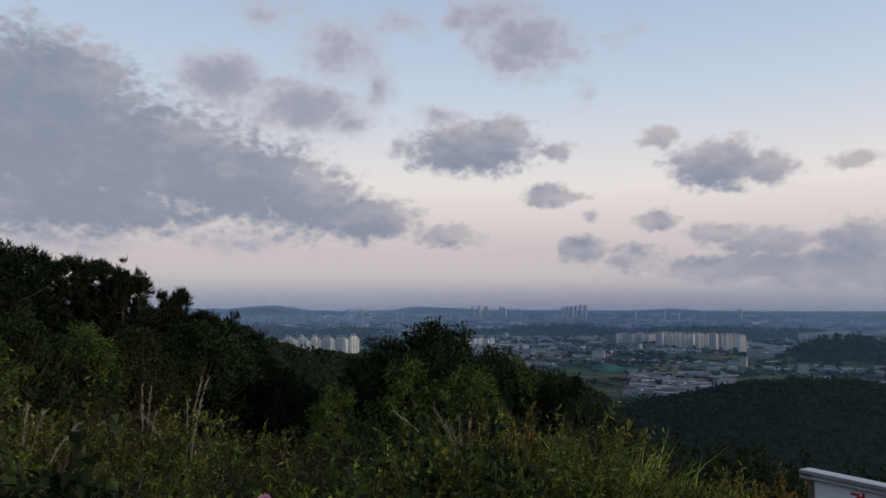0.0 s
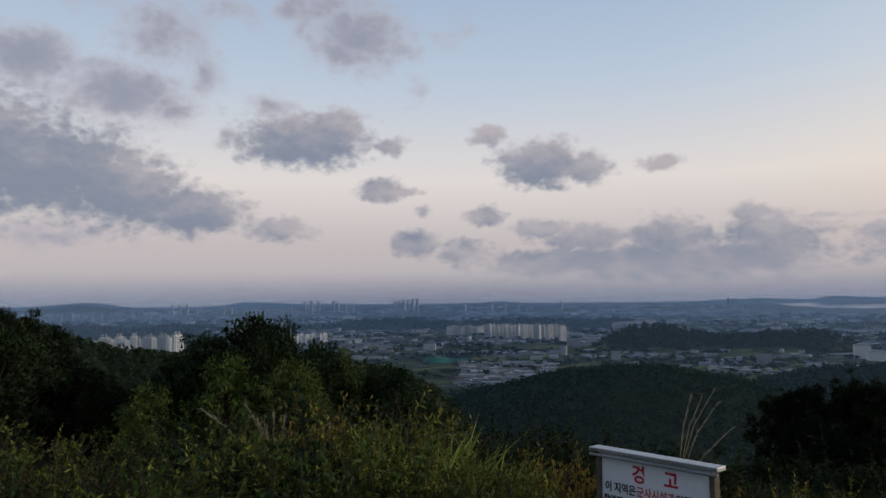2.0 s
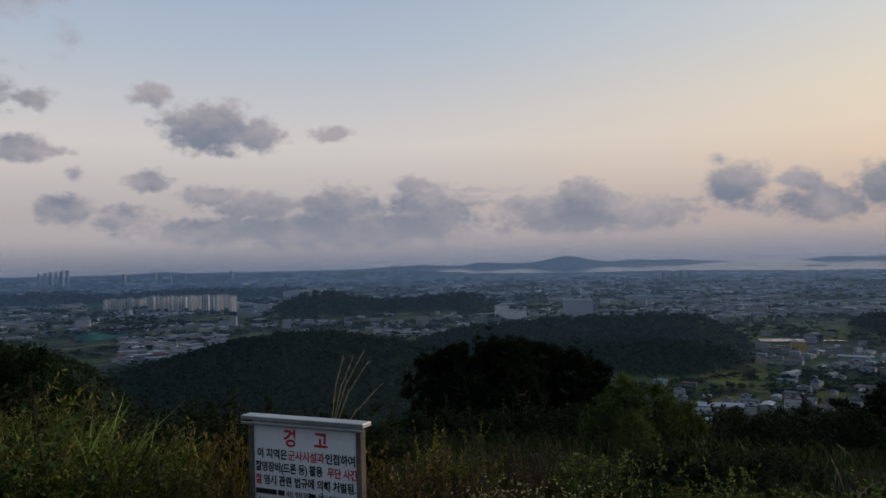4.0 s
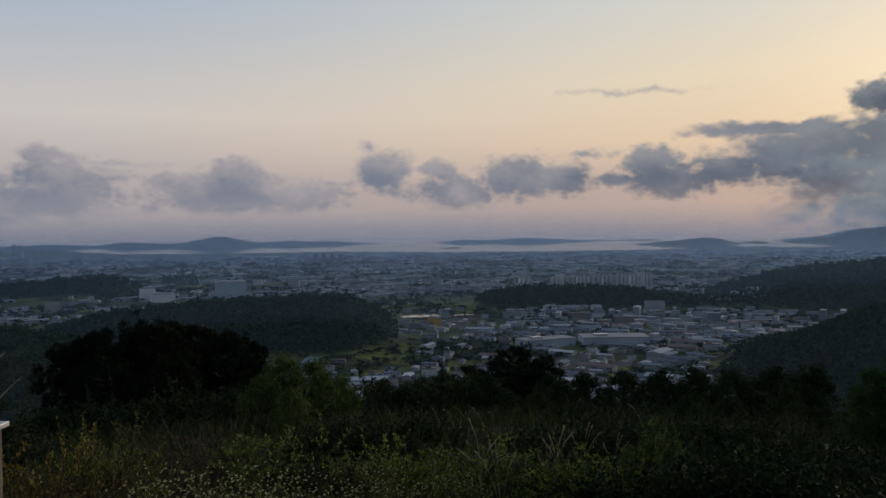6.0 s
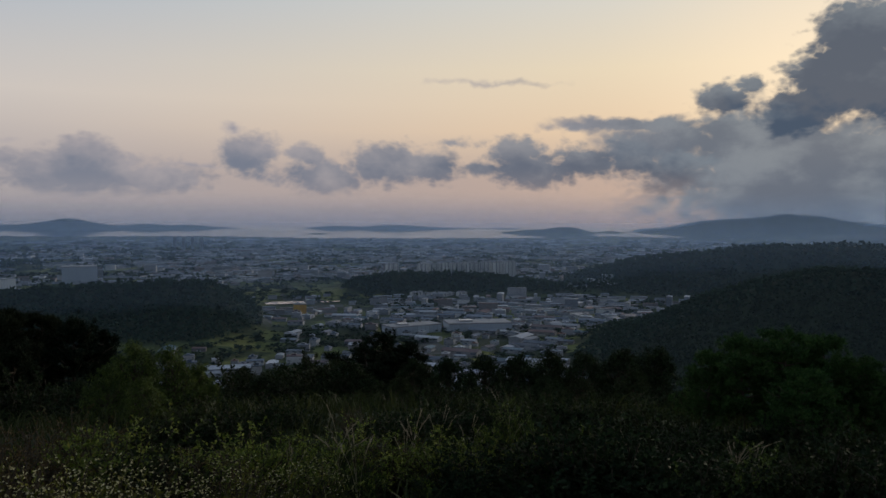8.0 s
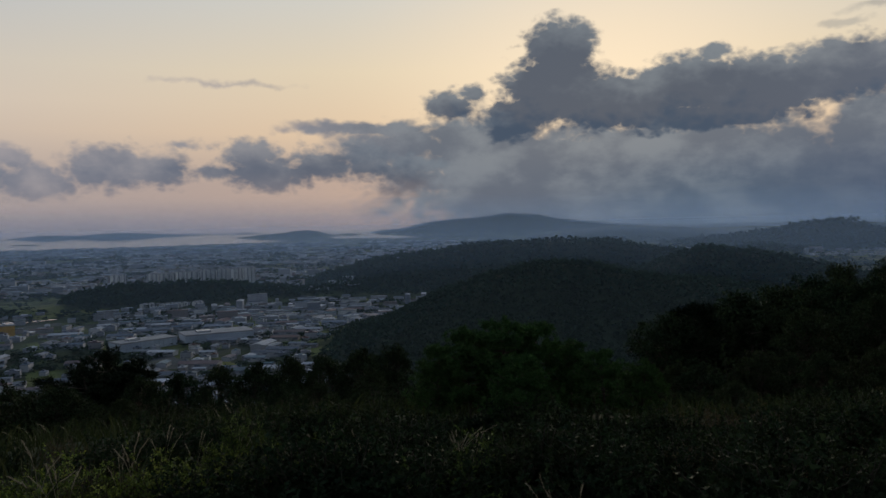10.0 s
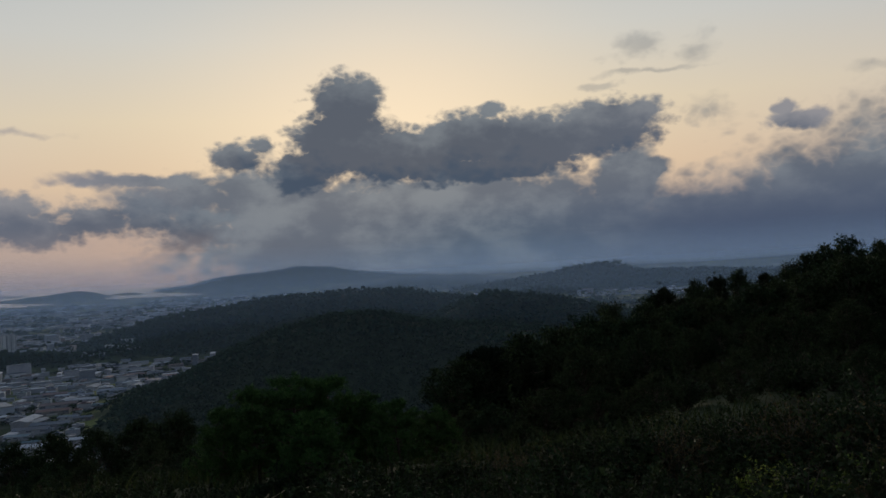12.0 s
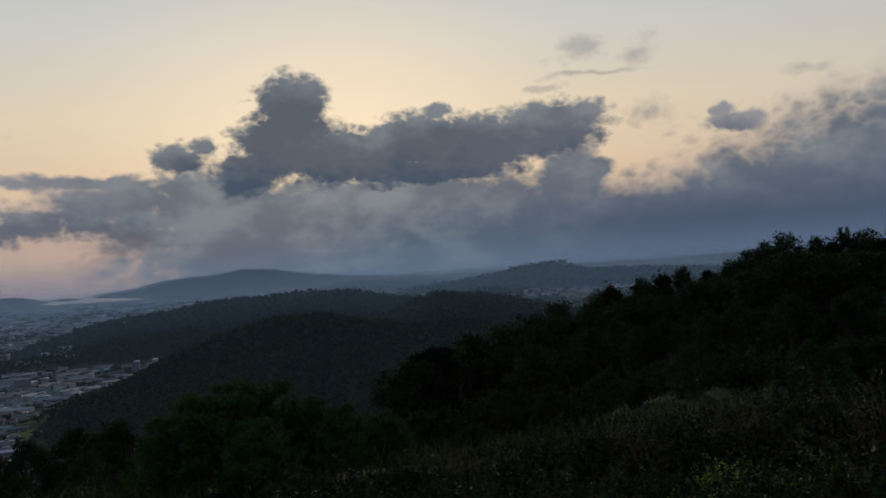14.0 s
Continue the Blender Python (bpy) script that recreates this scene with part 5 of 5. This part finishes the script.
# the wide dark pines below the brow, and the pale tree beside them
for az, r, el, w in ((-36.4, 16.5, -6.4, 0.75), (-38.4, 16, -5.5, 0.85), (-40.4, 16.4, -5.15, 0.9), (-42.4, 16, -5.3, 0.9), (-44.4, 16.6, -5.6, 0.85), (-46.6, 16, -6.2, 0.8), (-48.4, 16.5, -7.0, 0.7), (-39, 14.5, -7.6, 0.9), (-43, 14.5, -7.4, 0.9)):
    plant("pine", az, r, el, w)
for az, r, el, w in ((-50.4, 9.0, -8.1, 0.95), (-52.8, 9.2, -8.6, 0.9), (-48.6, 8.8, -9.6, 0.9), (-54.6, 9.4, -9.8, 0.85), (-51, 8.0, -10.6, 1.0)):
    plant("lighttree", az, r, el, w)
for az, r, el, w in ((-57.4, 14, -10.2, 0.8), (-60, 15, -10.0, 0.8), (-62, 14.5, -9.7, 0.9), (-64, 15, -9.9, 0.8), (-70, 15, -9.9, 0.9), (-72.5, 14.5, -9.7, 0.9), (-75, 15, -9.4, 0.9), (-77.5, 15, -9.6, 0.9), (-80, 15.5, -9.3, 0.9), (-82.5, 15, -9.3, 0.9), (-85, 15.5, -9.0, 0.9), (-87.5, 16, -8.6, 0.9), (-58.5, 12, -11.6, 0.8), (-66, 13, -11.2, 0.9), (-74, 12.5, -11.2, 0.9), (-80, 12.5, -11.0, 0.9), (-86, 13, -10.4, 0.9)):
    plant("tree", az, r, el, w)
for k in range(16):
    plant("dark" if k % 3 else "tree", -35 - 2.0 * k, 10.6 + plant_rng.uniform(-0.8, 0.8), -10.3 + plant_rng.uniform(-0.7, 0.7), 1.2)
# the lone pine against the town
plant("pine", -67.4, 17.7, -7.8, 1.3)
plant("pine", -66.3, 17.2, -8.9, 1.7)
plant("pine", -68.6, 17.3, -9.1, 1.7)
plant("pine", -57.2, 16.5, -10.2, 0.5)
# spreading young pines in front of the ridge
for az, r, el, w in ((-95.6, 8.2, -6.9, 1.0), (-93.2, 8.0, -7.6, 0.9), (-98.0, 8.4, -7.3, 0.95), (-100.5, 8.6, -8.6, 0.9), (-103, 8.2, -9.2, 0.9), (-91, 8.0, -8.8, 0.8), (-105.5, 8.4, -9.8, 0.9), (-97, 7.0, -9.6, 0.9)):
    plant("young", az, r, el, w)
# scrub along the brow
for k in range(34):
    az = -47 - 2.1 * k
    el = np.interp(az, [-120, -108, -100, -90, -70, -50], [-11.8, -13.0, -13.4, -14.2, -14.6, -13.2]) + plant_rng.uniform(-2.2, 1.0)
    # Further round towards the sun, dark leaves replace the rest to colour in shade.
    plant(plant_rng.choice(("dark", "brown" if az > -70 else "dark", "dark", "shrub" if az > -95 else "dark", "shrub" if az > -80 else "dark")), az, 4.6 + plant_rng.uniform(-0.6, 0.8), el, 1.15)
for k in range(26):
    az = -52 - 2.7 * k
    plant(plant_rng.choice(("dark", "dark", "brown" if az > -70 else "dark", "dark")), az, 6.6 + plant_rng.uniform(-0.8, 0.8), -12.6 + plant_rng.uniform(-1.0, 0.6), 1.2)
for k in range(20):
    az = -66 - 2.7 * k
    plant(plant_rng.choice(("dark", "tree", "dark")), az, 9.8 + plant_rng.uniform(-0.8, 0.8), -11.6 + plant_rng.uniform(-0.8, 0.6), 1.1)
for az, r, el in ((-66.2, 4.4, -12.6), (-69.5, 4.8, -13.2), (-71.8, 5.6, -12.2), (-74, 5.5, -13.0), (-77, 5.4, -13.0), (-86, 5.0, -13.6), (-91.8, 4.8, -14.4), (-93.4, 4.6, -14.2), (-61, 4.6, -14.2), (-80.5, 5.2, -14.4), (-88.5, 5.0, -14.8)):
    plant("silver", az, r, el, 0.6)
for az, r, el in ((-77.0, 5.4, -12.8), (-78.2, 5.6, -13.4), (-75.6, 5.2, -14.0), (-83.5, 5.2, -14.0), (-80, 4.8, -14.8)):
    plant("shrub", az, r, el, 0.7)
# the wooded shoulder beyond, and the brushy bank before it
for az, r, el, w in ((-107, 17, -6.4, 1.0), (-109.5, 18, -5.6, 1.0), (-112, 20, -5.2, 1.0), (-114.5, 22, -4.6, 0.9), (-116.6, 24, -3.7, 0.8), (-119, 24, -3.1, 0.8), (-121, 23, -2.6, 0.7), (-122.7, 23, -2.1, 0.7), (-124.6, 26, -1.9, 0.8), (-126, 28, -1.5, 0.7), (-127.4, 30, -1.25, 0.7), (-129, 30, -1.4, 0.7), (-130.3, 29, -0.9, 0.7), (-131.6, 29, -0.35, 0.7),
                     (-132.8, 29, 0.1, 0.7), (-134.2, 29.5, 0.68, 0.7), (-136, 29, 0.45, 0.8), (-137.4, 29, 0.75, 0.7), (-139, 29, 0.7, 0.8), (-141, 28, 0.9, 0.8), (-143.5, 27, 1.0, 0.9), (-147, 26, 1.2, 1.0)):
    plant("pine" if int(az * 10) % 3 == 0 else "tree", az, r, el, w)
for k in range(26):
    az = -108 - 1.6 * k
    el = np.interp(az, [-148, -134, -126, -118, -108], [-3.0, -3.4, -4.2, -5.8, -8.0]) + plant_rng.uniform(-0.7, 0.4)
    plant(plant_rng.choice(("tree", "tree", "pine", "tree")), az, 17 + plant_rng.uniform(-2, 3), el, 0.9)
for k in range(24):
    az = -104 - 1.9 * k
    el = np.interp(az, [-150, -134, -126, -118, -104], [-5.2, -5.8, -7.0, -8.4, -10.4]) + plant_rng.uniform(-0.7, 0.4)
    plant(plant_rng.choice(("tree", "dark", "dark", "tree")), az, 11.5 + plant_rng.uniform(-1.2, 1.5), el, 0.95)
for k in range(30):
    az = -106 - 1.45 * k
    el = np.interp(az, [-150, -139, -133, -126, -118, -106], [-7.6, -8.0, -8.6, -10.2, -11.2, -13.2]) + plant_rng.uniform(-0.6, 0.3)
    # Mostly dark leaves here: the bank's shaded side is put into the colour.
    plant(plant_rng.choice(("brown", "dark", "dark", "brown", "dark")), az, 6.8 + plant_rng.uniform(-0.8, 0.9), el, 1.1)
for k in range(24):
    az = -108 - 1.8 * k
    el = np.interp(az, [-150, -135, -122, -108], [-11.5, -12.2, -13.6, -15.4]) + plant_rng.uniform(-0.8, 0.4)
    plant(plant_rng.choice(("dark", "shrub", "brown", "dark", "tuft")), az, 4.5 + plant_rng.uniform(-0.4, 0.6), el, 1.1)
for k in range(34):
    az = -110 - 1.15 * k
    el = np.interp(az, [-148, -139, -134.3, -131.5, -127.4, -122.7, -116, -110], [-0.6, -0.6, -0.7, -1.7, -2.5, -3.4, -5.0, -6.6]) + plant_rng.uniform(-0.5, 0.2)
    plant("tree", az, 21 + plant_rng.uniform(-1.5, 1.5), el, 1.0)
for az, r, el in ((-137.5, 6.6, -9.2), (-139.4, 6.8, -9.0), (-141.5, 6.8, -8.8)):
    plant("reed", az, r, el, 0.8)
for az, r, el in ((-100.2, 3.4, -16.0), (-101.2, 3.5, -16.4), (-92.8, 4.6, -13.6)):
    plant("silver", az, r, el, 0.5)


def cosmos(az, r, top_el):
    """One pink cosmos flower on a thin stem."""
    z = ground_z(az, r)
    tall = EYE + r * math.tan(radians(top_el)) - z
    rng = np.random.default_rng(40)
    p = np.stack([0.02 * np.sin(np.linspace(0, 3, 7)), 0.03 * np.linspace(0, 1, 7) ** 2, np.linspace(0, tall, 7)], -1)[None]
    sv, sf = tubes(p, np.full((1, 7), 0.002), 4)
    a = np.linspace(0, 2 * np.pi, 8, endpoint=False)
    way = unit(np.stack([np.cos(a), -0.55 + 0 * a, np.sin(a) * 0.8 + 0.25], -1))
    v, f = leaf_faces(rng, np.repeat(p[:, -1], 8, 0), way, 0.026, 0.020, 0.05)
    bm = bmesh.new()
    bmesh.ops.create_icosphere(bm, subdivisions=1, radius=0.006, matrix=Matrix.Translation(p[0, -1]))
    q = spot(az, r, z)
    thing("cosmos_flower", pose(*q), [("stem", mesh_from("stem", sv, sf), M_GRASS, ""), ("blossom", mesh_from("blossom", v, f), M_PINK, "pale pink petals"), ("flower_centre", from_bm("flower_centre", bm), M_YELLOW, "")], "pale pink cosmos flower on a thin stem", "flower")


cosmos(13.0, 2.6, -13.6)
cosmos(15.6, 2.6, -14.2)


def plume_fan(az, r, heads, label):
    """Stalks of silver grass from one root; heads: the azimuth and elevation of each plume's tip from the eye."""
    z = ground_z(az, r)
    foot = spot(az, r, z)
    rng = np.random.default_rng(int(abs(az) * 10))
    u = np.linspace(0, 1, 9)
    paths = []
    for tip_az, tip_el in heads:
        tip = spot(tip_az, r, EYE + r * math.tan(radians(tip_el))) - foot
        side = np.array([tip.x, tip.y])
        bow = (u ** 5)[:, None] * side[None]
        rise = tip.z * (u + 0.10 * np.linalg.norm(side) * np.sin(np.pi * u) * u)
        paths.append(np.concatenate([bow, rise[:, None]], 1))
    paths = np.array(paths)
    top = thing("silver_grass", pose(*foot), [], label, "grass", "grass of the hilltop")
    for path in paths:
        sv, sf = tubes(path[None], np.linspace(0.0035, 0.0013, 9)[None], 4)
        part("stalk", mesh_from("stalk", sv, sf), M_PLUME, top)
        at, run = along(path[None], rng.uniform(0.80, 1.0, (1, 80)))
        lv, lf = leaf_faces(rng, at[0], unit(run[0] + rng.normal(size=run[0].shape) * 0.09), rng.uniform(0.02, 0.045, 80), 0.003)
        part("plume", mesh_from("plume", lv, lf), M_PLUME, top, "pale feathery seed head")
    t = rng.uniform(0, 2 * np.pi, 40)
    lean = rng.uniform(0.1, 0.5, 40)
    w = np.linspace(0, 1, 7)
    blades = np.stack([np.cos(t)[:, None] * lean[:, None] * w ** 1.8, np.sin(t)[:, None] * lean[:, None] * w ** 1.8, rng.uniform(0.3, 0.7, 40)[:, None] * (w - 0.45 * w ** 3.2)], -1)
    bv, bf = strips(rng, blades, 0.011 * np.array([0.7, 1, 1, 0.9, 0.7, 0.4, 0.05]))
    part("tussock", mesh_from("tussock", bv, bf), M_GRASS, top)


plume_fan(-30.3, 3.81, ((-31.42, -7.03), (-32.07, -7.19), (-32.72, -6.99), (-33.08, -7.59), (-33.85, -9.26)), "silver grass with five pale plumes behind the notice")
plume_fan(-64.6, 4.74, ((-63.89, -13.60), (-65.80, -14.73), (-63.11, -15.51), (-66.53, -15.79)), "silver grass with drooping dry plumes on the brow")
plume_fan(-70.1, 4.94, ((-70.56, -14.01), (-71.09, -14.32), (-69.23, -14.86), (-69.65, -14.67)), "silver grass with upright pale plumes on the brow")
plume_fan(-92.6, 4.81, ((-92.22, -15.24), (-93.20, -15.39), (-94.23, -14.85), (-95.34, -14.64)), "silver grass with leaning pale plumes on the brow")
plume_fan(-98.6, 4.42, ((-99.41, -16.86), (-97.95, -17.34)), "low silver grass with two bent plumes")


def ground_cover():
    """Rough grass over the clearing and under the scrub."""
    rng = np.random.default_rng(31)
    n = 26000
    az = rng.uniform(-150, 36, n)
    r = np.sqrt(rng.uniform(1.2 ** 2, 10.5 ** 2, n))
    z = land(az, r)[0]
    root = np.stack([-np.sin(np.radians(az)) * r, np.cos(np.radians(az)) * r, z - 0.02], -1)
    t = rng.uniform(0, 2 * np.pi, n)
    long = rng.uniform(0.12, 0.42, n)
    s = np.linspace(0, 1, 4)
    lean = rng.uniform(0.05, 0.6, n) * long
    p = root[:, None] + np.stack([np.cos(t)[:, None] * lean[:, None] * s ** 1.6, np.sin(t)[:, None] * lean[:, None] * s ** 1.6, long[:, None] * (s - 0.25 * s ** 3)], -1)
    v, f = strips(rng, p, [0.010, 0.011, 0.008, 0.001])
    me = mesh_from("rough_grass", v, f)
    me.materials.append(M_GRASS)
    tagged(new("rough_grass", me), "rough green and straw-coloured hilltop grass", "grass", kind="stuff")


ground_cover()


def woods(name, r0, r1, spacing, grow, quads, label, seed):
    """Woodland canopy: crowns of leafy clumps wherever the land is wooded."""
    rng = np.random.default_rng(seed)
    cs, sizes = [], []
    r = r0
    while r < r1:
        gap = max(spacing, r * grow)
        n = int(radians(190) * r / gap)
        az = -152 + 190 * (np.arange(n) + rng.uniform(0, 1, n)) / n
        rr = r + rng.uniform(-0.5, 0.5, n) * gap
        z, wood = land(az, rr)
        ok = (wood > 0.4) & (rng.random(n) < 0.96)
        if r < 40:
            ok &= ~((az > 8) & (rr < 26)) & ~((az < -110) & (rr < 36))
        cs.append(np.stack([-np.sin(np.radians(az)) * rr, np.cos(np.radians(az)) * rr, z], -1)[ok])
        sizes.append(gap * rng.uniform(0.55, 1.0, ok.sum()))
        r += gap * 0.9
    c, size = np.vstack(cs), np.concatenate(sizes)
    n = len(c)
    d = unit(rng.normal(size=(n, quads, 3)) * [1, 1, 0.8] + [0, 0, 0.45])
    tall = np.minimum(size * 0.75, 9.0)[:, None, None]
    base = c[:, None] + d * np.concatenate([np.repeat(size[:, None, None] * 0.52, 2, 2), tall * 0.5], 2) * rng.uniform(0.55, 1.0, (n, quads, 1)) + [0, 0, 1] * tall * 0.42
    base = base.reshape(-1, 3)
    blade = np.repeat(size, quads) * (1.9 / math.sqrt(quads)) * rng.uniform(0.6, 1.2, n * quads)
    way = unit(d.reshape(-1, 3) * 0.5 + rng.normal(size=(n * quads, 3)) * 0.6)
    v, f = leaf_faces(rng, base, way, blade, blade * 0.8, 0.2, 2.2)
    me = mesh_from(name, v, f)
    me.materials.append(M_WOODS)
    tagged(new(name, me), label, "woodland", kind="stuff")


woods("hillside_wood", 42, 130, 3.4, 0.0, 80, "dense mixed woodland on the slope below", 51)
woods("valley_wood", 130, 620, 5.0, 0.0105, 16, "dark woodland over the lower slopes and hills", 52)
woods("far_wood", 620, 3600, 6, 0.0095, 9, "far wooded hills under evening haze", 53)


# ---------- the warning notice ----------
def notice():
    """A white metal notice in a steel frame with a capped top, on two posts."""
    left, right = Vector((1.47, 3.18, 0.94)), Vector((1.76, 2.65, 0.94))
    along_x = (right - left).normalized()
    mid = (left + right) / 2
    wide, high = 0.552, 0.55
    back = Vector((0, 0, 1)).cross(along_x)
    foot = ground_z(math.degrees(math.atan2(-mid.x, mid.y)), mid.xy.length) - 0.1
    m = Matrix((( along_x.x, back.x, 0, mid.x), (along_x.y, back.y, 0, mid.y), (0, 0, 1, foot), (0, 0, 0, 1)))
    top = 0.94 - foot
    sign = new("warning_sign")
    sign.matrix_basis = m
    tagged(sign, "white metal warning notice with red and black lettering on posts", "sign")
    part("sign_board", boxes("sign_board", (-wide / 2 + 0.012, wide / 2 - 0.012, -0.006, 0.006, top - high, top - 0.012)), M_BOARD, sign)
    rim = part("sign_frame", boxes("sign_frame", (-wide / 2, -wide / 2 + 0.024, -0.018, 0.02, top - high, top - 0.024), (wide / 2 - 0.024, wide / 2, -0.018, 0.02, top - high, top - 0.024),
                                   (-wide / 2, wide / 2, -0.018, 0.02, top - high - 0.024, top - high), bevel=0.003), M_WOOD, sign, "weathered brown frame strips")
    part("top_cap", boxes("top_cap", (-wide / 2 - 0.022, wide / 2 + 0.022, -0.036, 0.03, top - 0.014, top + 0.004), (-wide / 2 - 0.022, wide / 2 + 0.022, -0.036, -0.030, top - 0.032, top - 0.020), bevel=0.003), M_STEEL, sign, "bent galvanised steel cap")
    for side in (-1, 1):
        part("post", boxes("post", (side * (wide / 2 - 0.05) - 0.02, side * (wide / 2 - 0.05) + 0.02, 0.021, 0.061, 0.0, top - 0.05), bevel=0.004), M_STEEL, sign)

    def words(text, x, z, size, mat, squeeze=1.0, bold=0.0):
        cu = bpy.data.curves.new("lettering", "FONT")
        cu.body, cu.size, cu.align_x, cu.offset, cu.extrude = text, size, "LEFT", bold, 0.0004
        cu.materials.append(mat)
        ob = new("lettering", cu)
        ob.parent = sign
        ob.matrix_basis = pose(x * 0.94, -0.0075, top + z * 0.94, 90, 0, 0) @ Matrix.Diagonal((squeeze * 0.94, 0.94, 1, 1))

    def bar(x0, x1, z, h, mat):
        part("lettering_bar", boxes("lettering_bar", (x0 * 0.94, x1 * 0.94, -0.0085, -0.006, top + z * 0.94, top + (z + h) * 0.94)), mat, sign)

    words("경", -0.108, -0.118, 0.082, M_RED, 0.95, 0.0022)
    words("고", 0.052, -0.118, 0.082, M_RED, 0.95, 0.0022)
    words("이 지역은", -0.252, -0.180, 0.048, M_BLACK, 0.86, 0.0012)
    words("군사시설과", -0.085, -0.180, 0.048, M_RED, 0.86, 0.0008)
    words("인접하여", 0.108, -0.180, 0.048, M_BLACK, 0.86, 0.0012)
    words("촬영장비(드론 등) 활용", -0.262, -0.238, 0.047, M_BLACK, 0.80, 0.0012)
    words("무단 사진", 0.118, -0.238, 0.047, M_RED, 0.80, 0.0012)
    words("촬", -0.262, -0.296, 0.047, M_RED, 0.80, 0.0012)
    words("영시 관련 법규에 의해 처벌됨.", -0.218, -0.296, 0.047, M_BLACK, 0.82, 0.0012)
    for x0, x1 in ((-0.262, -0.150), (-0.142, -0.108), (0.02, 0.055)):
        bar(x0, x1, -0.342, 0.022, M_BLACK)
    words("사진, 영상 무단", -0.10, -0.344, 0.031, M_BLACK, 0.66, 0.0004)
    words("유포시 처벌 될 수 있음", 0.065, -0.344, 0.031, M_BLACK, 0.62, 0.0004)
    words("해병대 제", -0.235, -0.402, 0.050, M_BLACK, 0.86, 0.0014)
    for x0, x1 in ((-0.02, 0.085), (0.115, 0.22)):
        bar(x0, x1, -0.400, 0.036, M_BLACK)


notice()
# grass stems before the notice
for az, r, el, w in ((-25.6, 3.0, -11.6, 0.16), (-26.2, 2.9, -13.0, 0.14), (-31.2, 2.75, -11.5, 0.18), (-30.6, 2.8, -14.2, 0.16)):
    plant("tuft", az, r, el, w)
